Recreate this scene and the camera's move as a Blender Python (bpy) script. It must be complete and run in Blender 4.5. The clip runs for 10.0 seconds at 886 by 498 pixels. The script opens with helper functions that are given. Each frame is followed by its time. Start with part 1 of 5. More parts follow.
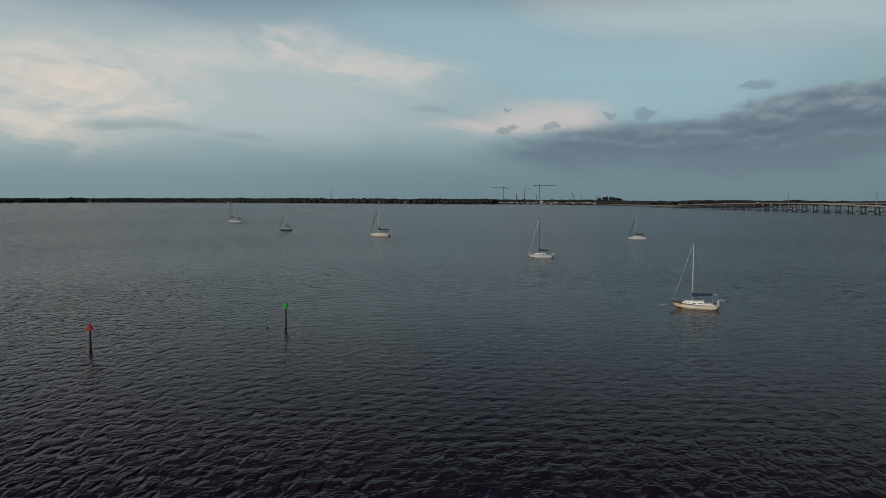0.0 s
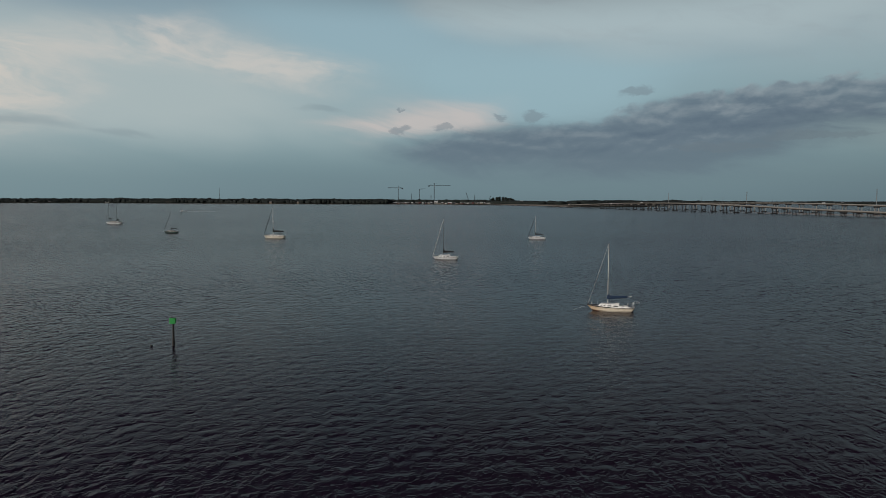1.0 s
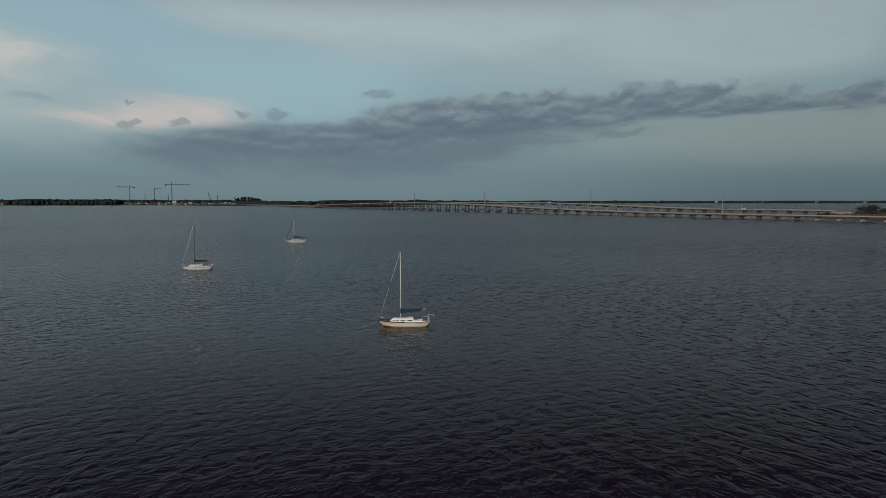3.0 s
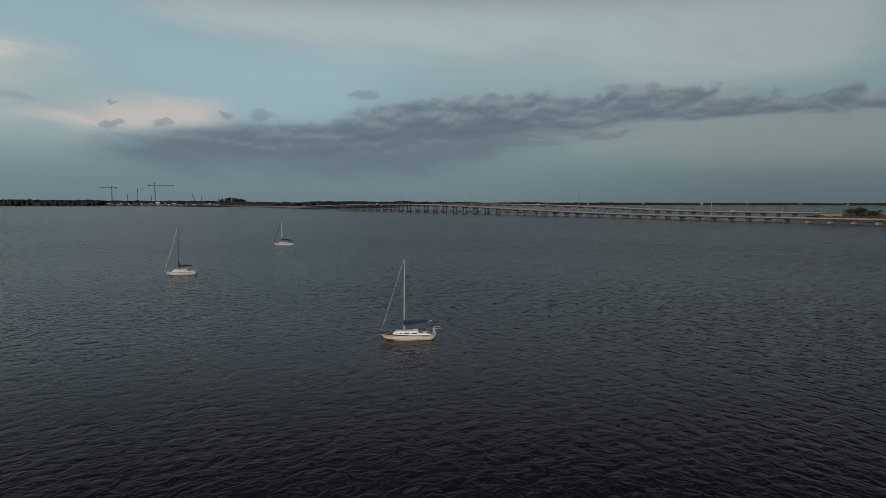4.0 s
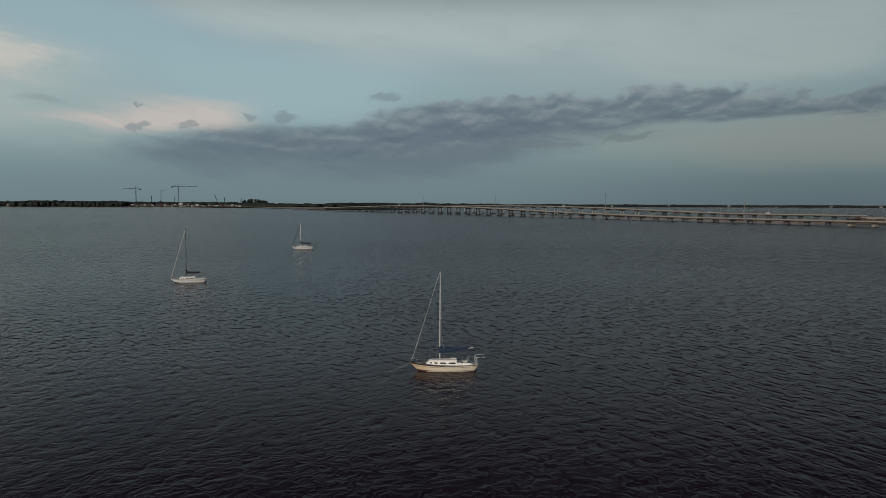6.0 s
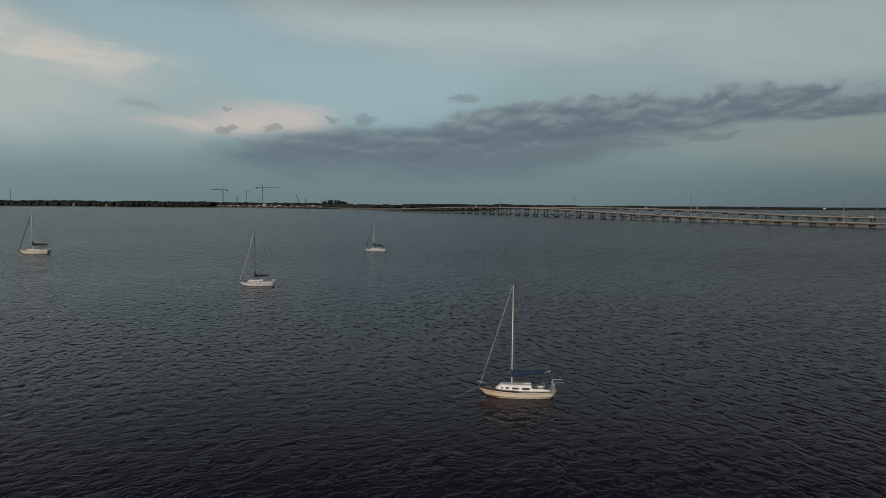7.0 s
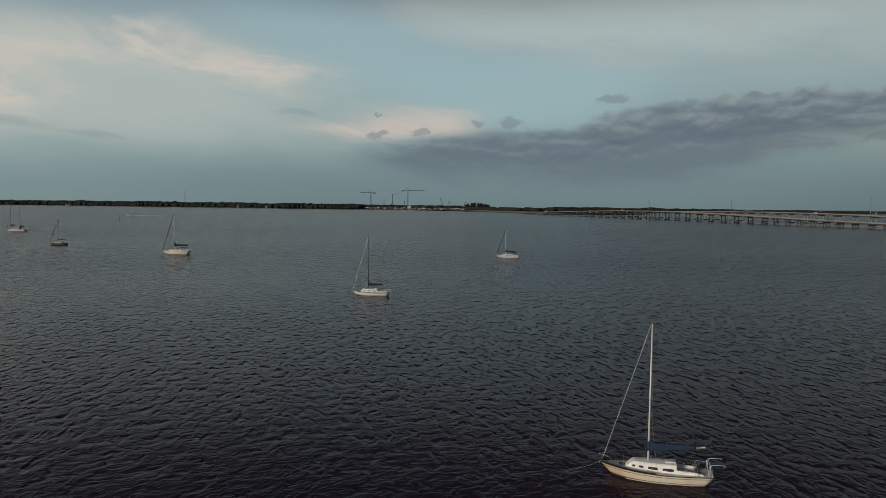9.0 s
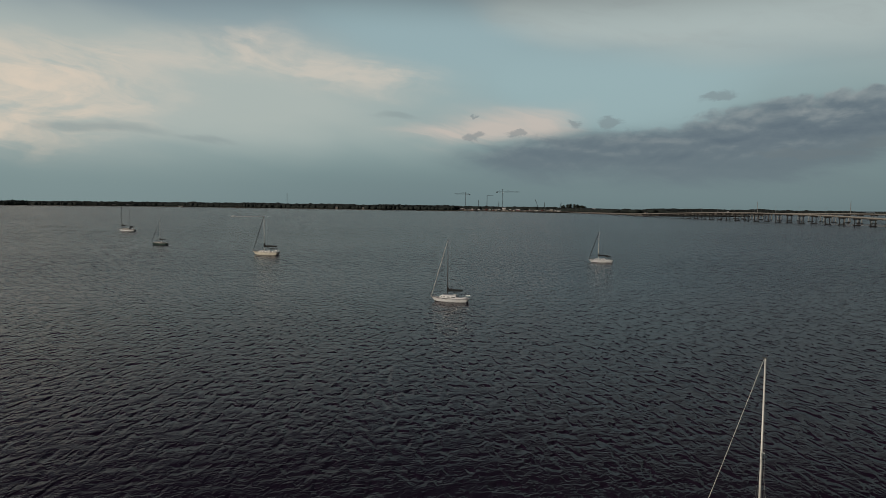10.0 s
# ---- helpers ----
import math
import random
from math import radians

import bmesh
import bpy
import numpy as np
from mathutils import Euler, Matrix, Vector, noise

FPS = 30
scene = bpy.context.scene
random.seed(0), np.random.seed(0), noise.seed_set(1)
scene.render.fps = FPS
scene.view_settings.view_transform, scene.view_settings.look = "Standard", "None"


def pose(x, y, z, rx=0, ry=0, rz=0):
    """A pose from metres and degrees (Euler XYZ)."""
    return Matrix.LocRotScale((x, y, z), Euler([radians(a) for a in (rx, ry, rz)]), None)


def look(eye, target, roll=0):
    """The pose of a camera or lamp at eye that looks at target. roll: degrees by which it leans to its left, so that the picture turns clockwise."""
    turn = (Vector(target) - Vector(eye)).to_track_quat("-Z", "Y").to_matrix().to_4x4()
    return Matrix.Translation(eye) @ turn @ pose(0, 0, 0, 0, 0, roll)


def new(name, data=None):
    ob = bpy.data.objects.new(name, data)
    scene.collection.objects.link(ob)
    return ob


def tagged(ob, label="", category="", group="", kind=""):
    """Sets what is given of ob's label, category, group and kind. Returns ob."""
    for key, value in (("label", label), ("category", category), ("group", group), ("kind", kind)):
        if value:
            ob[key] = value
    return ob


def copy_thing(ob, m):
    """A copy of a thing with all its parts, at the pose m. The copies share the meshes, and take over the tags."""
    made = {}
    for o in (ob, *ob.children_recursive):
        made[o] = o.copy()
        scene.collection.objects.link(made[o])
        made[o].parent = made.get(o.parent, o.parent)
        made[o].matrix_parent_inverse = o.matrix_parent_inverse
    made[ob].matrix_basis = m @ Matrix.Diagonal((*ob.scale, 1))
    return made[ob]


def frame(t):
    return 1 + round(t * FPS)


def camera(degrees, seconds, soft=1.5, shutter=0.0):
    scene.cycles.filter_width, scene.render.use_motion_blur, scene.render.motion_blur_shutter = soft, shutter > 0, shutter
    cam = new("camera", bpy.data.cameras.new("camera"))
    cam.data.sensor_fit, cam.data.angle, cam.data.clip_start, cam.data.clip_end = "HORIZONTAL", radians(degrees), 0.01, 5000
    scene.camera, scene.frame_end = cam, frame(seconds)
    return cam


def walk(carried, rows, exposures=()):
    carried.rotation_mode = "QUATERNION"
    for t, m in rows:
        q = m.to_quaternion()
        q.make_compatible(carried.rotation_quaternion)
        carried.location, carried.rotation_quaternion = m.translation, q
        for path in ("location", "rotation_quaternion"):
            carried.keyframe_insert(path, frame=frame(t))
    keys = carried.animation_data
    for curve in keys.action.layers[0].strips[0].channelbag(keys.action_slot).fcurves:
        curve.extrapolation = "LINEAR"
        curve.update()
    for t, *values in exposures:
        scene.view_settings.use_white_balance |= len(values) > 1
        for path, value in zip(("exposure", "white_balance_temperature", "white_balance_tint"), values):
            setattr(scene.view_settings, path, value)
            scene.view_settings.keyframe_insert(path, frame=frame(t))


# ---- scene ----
cam = camera(64.48, 10.0, soft=0.75)
PATH = [
    (0, pose(0.00, -0.00, 23.50, 85.87, 0.03, 0.00)),
    (0.5, pose(-1.31, 5.15, 23.53, 85.87, 0.04, -4.21)),
    (1, pose(-2.53, 10.14, 23.57, 85.87, 0.04, -8.59)),
    (1.5, pose(-3.30, 15.32, 23.75, 85.86, 0.10, -12.68)),
    (2, pose(-3.54, 20.66, 23.88, 85.85, 0.11, -16.85)),
    (2.5, pose(-3.54, 25.96, 23.90, 85.83, 0.09, -23.24)),
    (3, pose(-2.95, 31.17, 24.05, 85.83, 0.11, -28.99)),
    (3.2, pose(-2.72, 33.31, 24.10, 85.81, 0.11, -30.45)),
    (4.3, pose(-0.43, 45.22, 24.25, 85.97, -0.06, -30.05)),
    (4.5, pose(0.21, 47.28, 24.20, 85.95, -0.07, -29.99)),
    (5, pose(2.16, 52.26, 24.03, 86.01, -0.05, -29.72)),
    (5.2, pose(3.00, 54.27, 23.98, 85.97, -0.05, -29.63)),
    (6.3, pose(8.52, 65.52, 24.16, 86.12, -0.17, -26.71)),
    (6.5, pose(9.74, 67.48, 24.23, 86.11, -0.22, -25.07)),
    (7, pose(12.54, 72.23, 24.35, 86.15, -0.27, -22.14)),
    (7.5, pose(15.49, 77.13, 24.38, 86.19, -0.30, -19.70)),
    (8, pose(18.29, 82.03, 24.36, 86.24, -0.36, -17.36)),
    (8.5, pose(21.22, 86.93, 24.41, 86.27, -0.40, -14.64)),
    (9, pose(23.83, 91.97, 24.50, 86.31, -0.48, -10.46)),
    (9.5, pose(26.32, 97.02, 24.53, 86.33, -0.49, -6.34)),
    (10, pose(28.60, 102.10, 24.58, 86.36, -0.47, -2.71)),
]
EXPOSURES = [(0, 0.08, 6350, 10), (1.0, 0.0, 6370, 10), (2.5, 0.0, 6400, 10), (4.5, 0.0, 6550, 10), (6.5, 0.0, 6700, 10), (9, 0.0, 6800, 10), (10, 0.0, 6900, 10)]
walk(cam, PATH, EXPOSURES)

# ---- world, sun ----


def lin(r, g, b):
    """Linear colour from 8-bit values."""
    return tuple(((c / 255 + 0.055) / 1.055) ** 2.4 if c > 10 else c / 255 / 12.92 for c in (r, g, b)) + (1.0,)


class Nodes:
    """Small helper that adds and links nodes in one tree."""

    def __init__(self, tree, keep=False):
        self.tree = tree
        if not keep:
            tree.nodes.clear()

    def wire(self, node, inputs):
        for key, value in inputs.items():
            slot = node.inputs[int(key[1:])] if key[0] == "i" and key[1:].isdigit() else node.inputs[key.replace("_", " ")]
            if isinstance(value, bpy.types.NodeSocket):
                self.tree.links.new(value, slot)
            else:
                slot.default_value = value
        return node

    def add(self, kind, out=0, **inputs):
        return self.wire(self.tree.nodes.new(kind), inputs).outputs[out]

    def math(self, op, a, b=0.0, c=0.0, clamp=False):
        node = self.tree.nodes.new("ShaderNodeMath")
        node.operation, node.use_clamp = op, clamp
        return self.wire(node, dict(i0=a, i1=b, i2=c)).outputs[0]

    def vec(self, op, a, b, c=(0, 0, 0)):
        node = self.tree.nodes.new("ShaderNodeVectorMath")
        node.operation = op
        return self.wire(node, dict(i0=a, i1=b, i2=c)).outputs[0]

    def step(self, x, lo, hi):
        node = self.tree.nodes.new("ShaderNodeMapRange")
        node.interpolation_type = "SMOOTHSTEP"
        if hi < lo:
            return self.math("SUBTRACT", 1.0, self.step(x, hi, lo))
        return self.wire(node, dict(Value=x, From_Min=lo, From_Max=hi)).outputs[0]

    def mix(self, f, a, b):
        node = self.tree.nodes.new("ShaderNodeMix")
        node.data_type = "RGBA"
        return self.wire(node, dict(i0=f, i6=a, i7=b)).outputs[2]

    def ramp(self, f, stops):
        node = self.tree.nodes.new("ShaderNodeValToRGB")
        self.tree.links.new(f, node.inputs[0])
        while len(node.color_ramp.elements) < len(stops):
            node.color_ramp.elements.new(0.5)
        for el, (p, c) in zip(node.color_ramp.elements, stops):
            el.position, el.color = p, c
        return node.outputs[0]

    def noise(self, vec, scale, detail=4.0, rough=0.55, out=0, dist=0.0):
        return self.add("ShaderNodeTexNoise", out, Vector=vec, Scale=scale, Detail=detail, Roughness=rough, Distortion=dist)

    def place(self, vec, loc, size, turn=0.0):
        node = self.tree.nodes.new("ShaderNodeMapping")
        node.vector_type = "TEXTURE"
        return self.wire(node, dict(Vector=vec, Location=loc, Scale=size, Rotation=(0, 0, radians(turn)))).outputs[0]

    def puff(self, vec, az, el, w, h, turn=0.0):
        """1 at the middle of an ellipse in the sky (degrees), falling to 0 at its rim."""
        node = self.tree.nodes.new("ShaderNodeTexGradient")
        node.gradient_type = "SPHERICAL"
        return self.wire(node, dict(Vector=self.place(vec, (az, el, 0), (w, h, 1), turn))).outputs[1]

    def total(self, parts, op="ADD"):
        out = parts[0]
        for p in parts[1:]:
            out = self.math(op, out, p)
        return out


SUN_AZ, SUN_EL = -125.0, 9.0


def build_sky():
    world = bpy.data.worlds.new("dusk_sky")
    scene.world = world
    world.use_nodes = True
    n = Nodes(world.node_tree)
    way = n.add("ShaderNodeTexCoord", 0)
    sep = world.node_tree.nodes.new("ShaderNodeSeparateXYZ")
    world.node_tree.links.new(way, sep.inputs[0])
    az = n.math("DEGREES", n.math("ARCTAN2", sep.outputs[0], sep.outputs[1]))
    el = n.math("DEGREES", n.math("ARCSINE", sep.outputs[2]))
    pos = n.add("ShaderNodeCombineXYZ", 0, X=az, Y=el)

    # warped copies of the sky plane: long drawn for high cloud, small and round for heaped cloud
    def warped(size, turn, reach, detail, rough, shift):
        w = n.noise(n.place(pos, shift, size, turn), 1.0, detail, rough, 1)
        return n.vec("SUBTRACT", n.vec("MULTIPLY_ADD", w, reach, pos), tuple(c / 2 for c in reach))

    wisp = warped((12, 3.6, 1), -8, (10, 4.2, 0), 4, 0.5, (3, 1, 0))
    soft = warped((16, 6, 1), -4, (10, 3.0, 0), 3, 0.5, (9, 4, 0))
    heap = warped((3.4, 1.7, 1), 0, (2.4, 1.5, 0), 6, 0.52, (0, 0, 0))
    curl = n.noise(n.place(heap, (4, 2, 0), (1.0, 0.62, 1), 0), 1.0, 5, 0.6, 1)
    curl = n.vec("SUBTRACT", n.vec("MULTIPLY_ADD", curl, (1.5, 1.0, 0), heap), (0.75, 0.5, 0))
    fine = n.noise(n.place(wisp, (0, 0, 0), (6, 1.3, 1), -10), 1.0, 6, 0.6)
    cotton = n.noise(n.place(wisp, (2, 5, 0), (4.6, 1.9, 1), 4), 1.0, 6, 0.55)
    grain = n.noise(n.place(pos, (0, 0, 0), (3.0, 1.2, 1), 4), 1.0, 6, 0.52, 0, 0.3)
    grain_up = n.noise(n.place(pos, (0, -0.4, 0), (3.0, 1.2, 1), 4), 1.0, 6, 0.52, 0, 0.3)
    broad = n.noise(n.place(pos, (7, 3, 0), (26, 8, 1), -6), 1.0, 4, 0.55)

    # clear and hazy sky by height, dimmer overhead and away from the sunset
    up = n.math("POWER", n.math("DIVIDE", n.math("MAXIMUM", el, 0.0), 90.0), 0.5)
    air = n.ramp(up, [(0.0, SKY_0), (0.13, SKY_1), (0.24, SKY_2), (0.33, SKY_3), (0.42, SKY_4), (0.53, SKY_5), (0.67, SKY_6), (1.0, SKY_7)])
    east = n.math("MULTIPLY_ADD", n.math("COSINE", n.math("RADIANS", n.math("SUBTRACT", az, 95.0))), 0.5, 0.5)
    col = air

    def over(mask, gain, colour, under):
        return n.mix(n.math("MULTIPLY", n.step(n.math("MULTIPLY", mask, gain), 0.0, 1.0), 1.0), under, colour)

    # teal clear gap
    gap = n.total([n.puff(soft, 8, 10.0, 20, 7, -8), n.puff(soft, -4, 15, 24, 6, 0), n.puff(soft, 20, 9, 14, 5, 0)])
    col = n.mix(n.math("MULTIPLY", n.step(gap, 0.0, 1.2), 0.7), col, lin(154, 184, 194))
    # pale veil of high cloud over the bridges
    veil = n.total([n.puff(soft, 38, 15, 28, 8.5, -4), n.puff(soft, 54, 12, 14, 5, 0), n.puff(soft, 24, 16.5, 20, 7, 0), n.puff(soft, 15, 16, 14, 4, 0)])
    veil = n.math("MULTIPLY", veil, n.math("MULTIPLY_ADD", broad, 1.0, 0.55))
    col = over(veil, 1.05, lin(168, 184, 188), col)
    col = n.mix(n.math("MULTIPLY", n.math("MULTIPLY", n.step(veil, 0.1, 0.6), n.step(fine, 0.45, 0.85)), 0.35), col, lin(150, 160, 166))
    low_veil = n.total([n.puff(soft, 50, 5.0, 26, 3.0), n.puff(soft, 62, 4.2, 16, 2.6)])
    col = n.mix(n.math("MULTIPLY", n.step(low_veil, 0.0, 1.1), 0.65), col, lin(146, 154, 153))
    # broad milky cloud and bright streaks towards the sunset
    milk = n.total([n.puff(soft, -27, 8, 22, 7.5, -8), n.puff(soft, -10, 8.5, 22, 6, -8), n.puff(soft, -46, 8, 22, 9)])
    milk = n.math("MULTIPLY", milk, n.math("MULTIPLY_ADD", broad, 1.2, 0.4))
    col = n.mix(n.math("MULTIPLY", n.step(milk, 0.0, 1.0), 0.85), col, lin(176, 188, 188))
    streaks = n.total([
        n.puff(wisp, -30, 8.0, 14, 2.8, -13), n.puff(wisp, -31, 5.0, 13, 2.0, -9), n.puff(wisp, -21.5, 8.0, 8, 2.6, -8), n.puff(wisp, -34, 10.5, 12, 2.4, -14),
        n.puff(wisp, -15.5, 11.8, 9, 2.3, 4), n.puff(wisp, -11.3, 12.8, 3.8, 1.6, 24), n.puff(wisp, -7, 10.6, 11, 3.0, -5),
        n.puff(wisp, -2, 9.6, 7, 2.0, 0), n.puff(wisp, -46, 6.5, 14, 4.5, -10), n.puff(wisp, -25, 9.2, 11, 3.0, -8), n.puff(wisp, -19, 10.6, 9, 2.2, -4), n.puff(wisp, -8, 11.2, 9, 2.2, -6), n.puff(wisp, -27, 6.2, 12, 2.4, -6)])
    drawn = n.noise(n.place(wisp, (1, 8, 0), (11, 0.85, 1), -13), 1.0, 5, 0.58)
    streaks = n.math("MULTIPLY", streaks, n.math("ADD", n.math("MULTIPLY", n.step(cotton, 0.2, 0.8), 0.95), n.math("MULTIPLY", n.step(drawn, 0.25, 0.75), 0.40)))
    col = n.mix(n.math("MULTIPLY", n.step(streaks, -0.1, 1.9), 0.82), col, n.mix(n.step(az, -16.0, -30.0), lin(206, 201, 194), lin(226, 211, 196)))
    # rose glow beside the dark bank
    rose = n.total([n.puff(wisp, 7.0, 6.4, 10, 2.6, 5), n.puff(wisp, 2.5, 5.6, 6, 1.3), n.puff(wisp, 9.5, 6.6, 5, 1.6)])
    rose = n.math("MULTIPLY", rose, n.math("MULTIPLY_ADD", drawn, 1.4, 0.25))
    col = n.mix(n.math("MULTIPLY", n.step(rose, 0.0, 1.6), 0.85), col, lin(200, 192, 188))
    # thin grey bars
    bars = n.total([n.puff(wisp, -22.5, 5.3, 6.5, 0.6, -2), n.puff(wisp, -15.5, 4.8, 2.5, 0.5, 0), n.puff(wisp, -1.5, 7.1, 2.6, 0.35)])
    col = n.mix(n.math("MULTIPLY", n.step(bars, 0.0, 0.8), 0.35), col, lin(126, 142, 150))
    # diffuse slate layer under the bank
    slate = n.total([n.puff(soft, 22, 4.4, 21, 3.4, 3), n.puff(soft, 33, 5.6, 18, 3.0, 5), n.puff(soft, 11, 4.4, 12, 1.8, 2), n.puff(soft, 24, 2.8, 20, 2.6), n.puff(soft, 26, 5.2, 12, 2.4, 6)])
    slate = n.math("MULTIPLY", slate, n.math("MULTIPLY_ADD", fine, 1.7, 0.15))
    col = n.mix(n.math("MULTIPLY", n.step(slate, 0.0, 1.3), 0.88), col, lin(97, 115, 129))
    # dark bank: lumpy upper edge, soft foot to the north, flat broken foot to the east
    def edge(stops):
        return n.math("MULTIPLY", n.ramp(n.math("DIVIDE", az, 80.0), [(a / 80, (v / 12, v / 12, v / 12, 1)) for a, v in stops]), 12.0)

    upper = edge([(3, 4.3), (10, 5.5), (17, 6.0), (23, 6.9), (29, 8.0), (37, 8.5), (46, 9.1), (51, 9.0), (54, 8.2), (61, 8.1), (64, 7.0), (72, 6.4)])
    foot = edge([(3, 2.2), (18, 2.4), (25, 3.0), (31, 4.4), (36, 5.4), (45, 5.8), (62, 6.1), (66, 6.3), (72, 6.4)])
    blur = edge([(3, 2.6), (22, 2.4), (31, 1.3), (38, 0.55), (72, 0.4)])
    heads = n.noise(n.place(pos, (1, 3, 0), (2.6, 1.7, 1), 4), 1.0, 6, 0.52, 0, 0.25)
    holes = n.noise(n.place(pos, (6, 1, 0), (4.2, 1.0, 1), 3), 1.0, 5, 0.55, 0, 0.2)
    top = n.math("SUBTRACT", n.math("ADD", upper, n.math("MULTIPLY_ADD", heads, 4.0, -2.1)), el)
    low = n.math("DIVIDE", n.math("ADD", n.math("SUBTRACT", el, foot), n.math("MULTIPLY_ADD", holes, 2.2, -1.1)), blur)
    cover = n.math("MULTIPLY", n.step(top, -0.05, 0.6), n.step(low, -0.7, 1.0))
    cover = n.math("MULTIPLY", cover, edge([(2, 0.0), (9, 0.42), (17, 0.60), (24, 0.82), (31, 1.0)]))
    torn = n.math("MULTIPLY", n.step(holes, 0.56, 0.70), n.math("MULTIPLY", n.step(az, 28.0, 38.0), 0.5))
    cover = n.math("MULTIPLY", cover, n.math("SUBTRACT", 1.0, torn))
    lit = n.math("MULTIPLY_ADD", n.math("SUBTRACT", grain, grain_up), 1.1, 0.42)
    lit = n.math("ADD", lit, n.math("MULTIPLY", n.step(top, 1.6, 0.0), 0.22))
    shade = n.ramp(n.math("ADD", lit, n.math("MULTIPLY", n.step(low, 0.0, 3.0), 0.12), 0, True), [(0.1, lin(80, 99, 118)), (0.5, lin(103, 120, 134)), (0.9, lin(146, 157, 164))])
    col = n.mix(n.math("MULTIPLY", cover, 0.86), col, shade)
    # thin shreds below the bank's flat foot
    shreds = n.total([n.puff(curl, 36, 4.6, 5, 0.5, 2), n.puff(curl, 30, 3.9, 5, 0.5, 0), n.puff(curl, 43, 4.9, 3, 0.35, 6)], "MAXIMUM")
    col = n.mix(n.math("MULTIPLY", n.step(shreds, 0.05, 0.5), 0.45), col, lin(106, 120, 130))
    small = n.total([
        n.puff(curl, 15.9, 6.5, 1.3, 0.62), n.puff(curl, 13.3, 6.4, 0.7, 0.4), n.puff(curl, 5.4, 5.5, 0.85, 0.45), n.puff(curl, 8.4, 5.8, 1.3, 0.45, 10), n.puff(curl, 23.7, 8.3, 1.5, 0.5, 8), n.puff(curl, 5.4, 7.2, 0.5, 0.16)], "MAXIMUM")
    bits = n.step(n.math("ADD", small, n.math("MULTIPLY", n.math("MULTIPLY_ADD", grain, 0.9, -0.5), n.step(small, 0.0, 0.25))), 0.04, 0.5)
    col = n.mix(n.math("MULTIPLY", bits, 0.55), col, lin(118, 132, 142))
    # less sunset light reaches the cloud over the east shore
    far_east = n.vec("SCALE", col, (0, 0, 0))
    n.wire(far_east.node, {"Scale": n.math("SUBTRACT", 1.0, n.math("MULTIPLY", n.step(az, 26.0, 62.0), 0.17))})
    col = far_east
    # haze towards the horizon
    haze = n.math("MULTIPLY", n.step(el, 5.0, 0.0), 0.55)
    col = n.mix(haze, col, n.mix(n.step(az, 25.0, 60.0), n.mix(n.step(az, 5.0, -30.0), HAZE, HAZE_WEST), HAZE_EAST))
    # the cloud deck thins and the sky dims overhead, most of all away from the sunset
    dim = n.math("MULTIPLY", n.step(el, 13.2, 19.5), n.math("MULTIPLY", n.math("MULTIPLY_ADD", east, EAST_DIM, TOP_DIM), n.math("MULTIPLY_ADD", n.step(el, 38.0, 75.0), -0.65, 1.0)))
    last = n.vec("SCALE", col, (0, 0, 0))
    n.wire(last.node, {"Scale": n.math("SUBTRACT", 1.0, dim)})
    # dusk tints the high cloud mauve
    col = n.vec("MULTIPLY", last, n.mix(n.step(el, 14.0, 26.0), (1, 1, 1, 1), (1.05, 0.93, 1.07, 1)))

    # behind the cloud deck: the physical sky
    clear = world.node_tree.nodes.new("ShaderNodeTexSky")
    clear.sky_type, clear.sun_disc, clear.sun_elevation, clear.sun_rotation = "NISHITA", False, radians(SUN_EL), radians(SUN_AZ)
    clear.air_density, clear.dust_density = 1.5, 2.0
    bg_sky = n.add("ShaderNodeBackground", 0, Color=clear.outputs[0], Strength=0.05)
    bg_cloud = n.add("ShaderNodeBackground", 0, Color=col, Strength=1.0)
    both = n.add("ShaderNodeMixShader", 0, i0=0.93, i1=bg_sky, i2=bg_cloud)
    n.wire(world.node_tree.nodes.new("ShaderNodeOutputWorld"), dict(Surface=both))


SKY_0, SKY_1, SKY_2, SKY_3 = lin(104, 126, 131), lin(114, 139, 145), lin(130, 157, 164), lin(140, 165, 173)
SKY_4, SKY_5, SKY_6, SKY_7 = lin(126, 143, 157), lin(93, 98, 117), lin(80, 82, 98), lin(104, 108, 122)
EAST_DIM, TOP_DIM = 0.36, 0.60
HAZE, HAZE_WEST, HAZE_EAST = lin(112, 133, 141), lin(134, 156, 161), lin(86, 102, 112)
build_sky()

lamp = bpy.data.lights.new("low_sun", "SUN")
lamp.energy, lamp.angle, lamp.color = 2.3, radians(12), (1.0, 0.91, 0.80)
sun = new("low_sun", lamp)
a, e = radians(SUN_AZ), radians(SUN_EL)
sun.matrix_world = look((0, 0, 400), (-400 * math.sin(a) * math.cos(e), -400 * math.cos(a) * math.cos(e), 400 - 400 * math.sin(e)))


# ---- materials ----


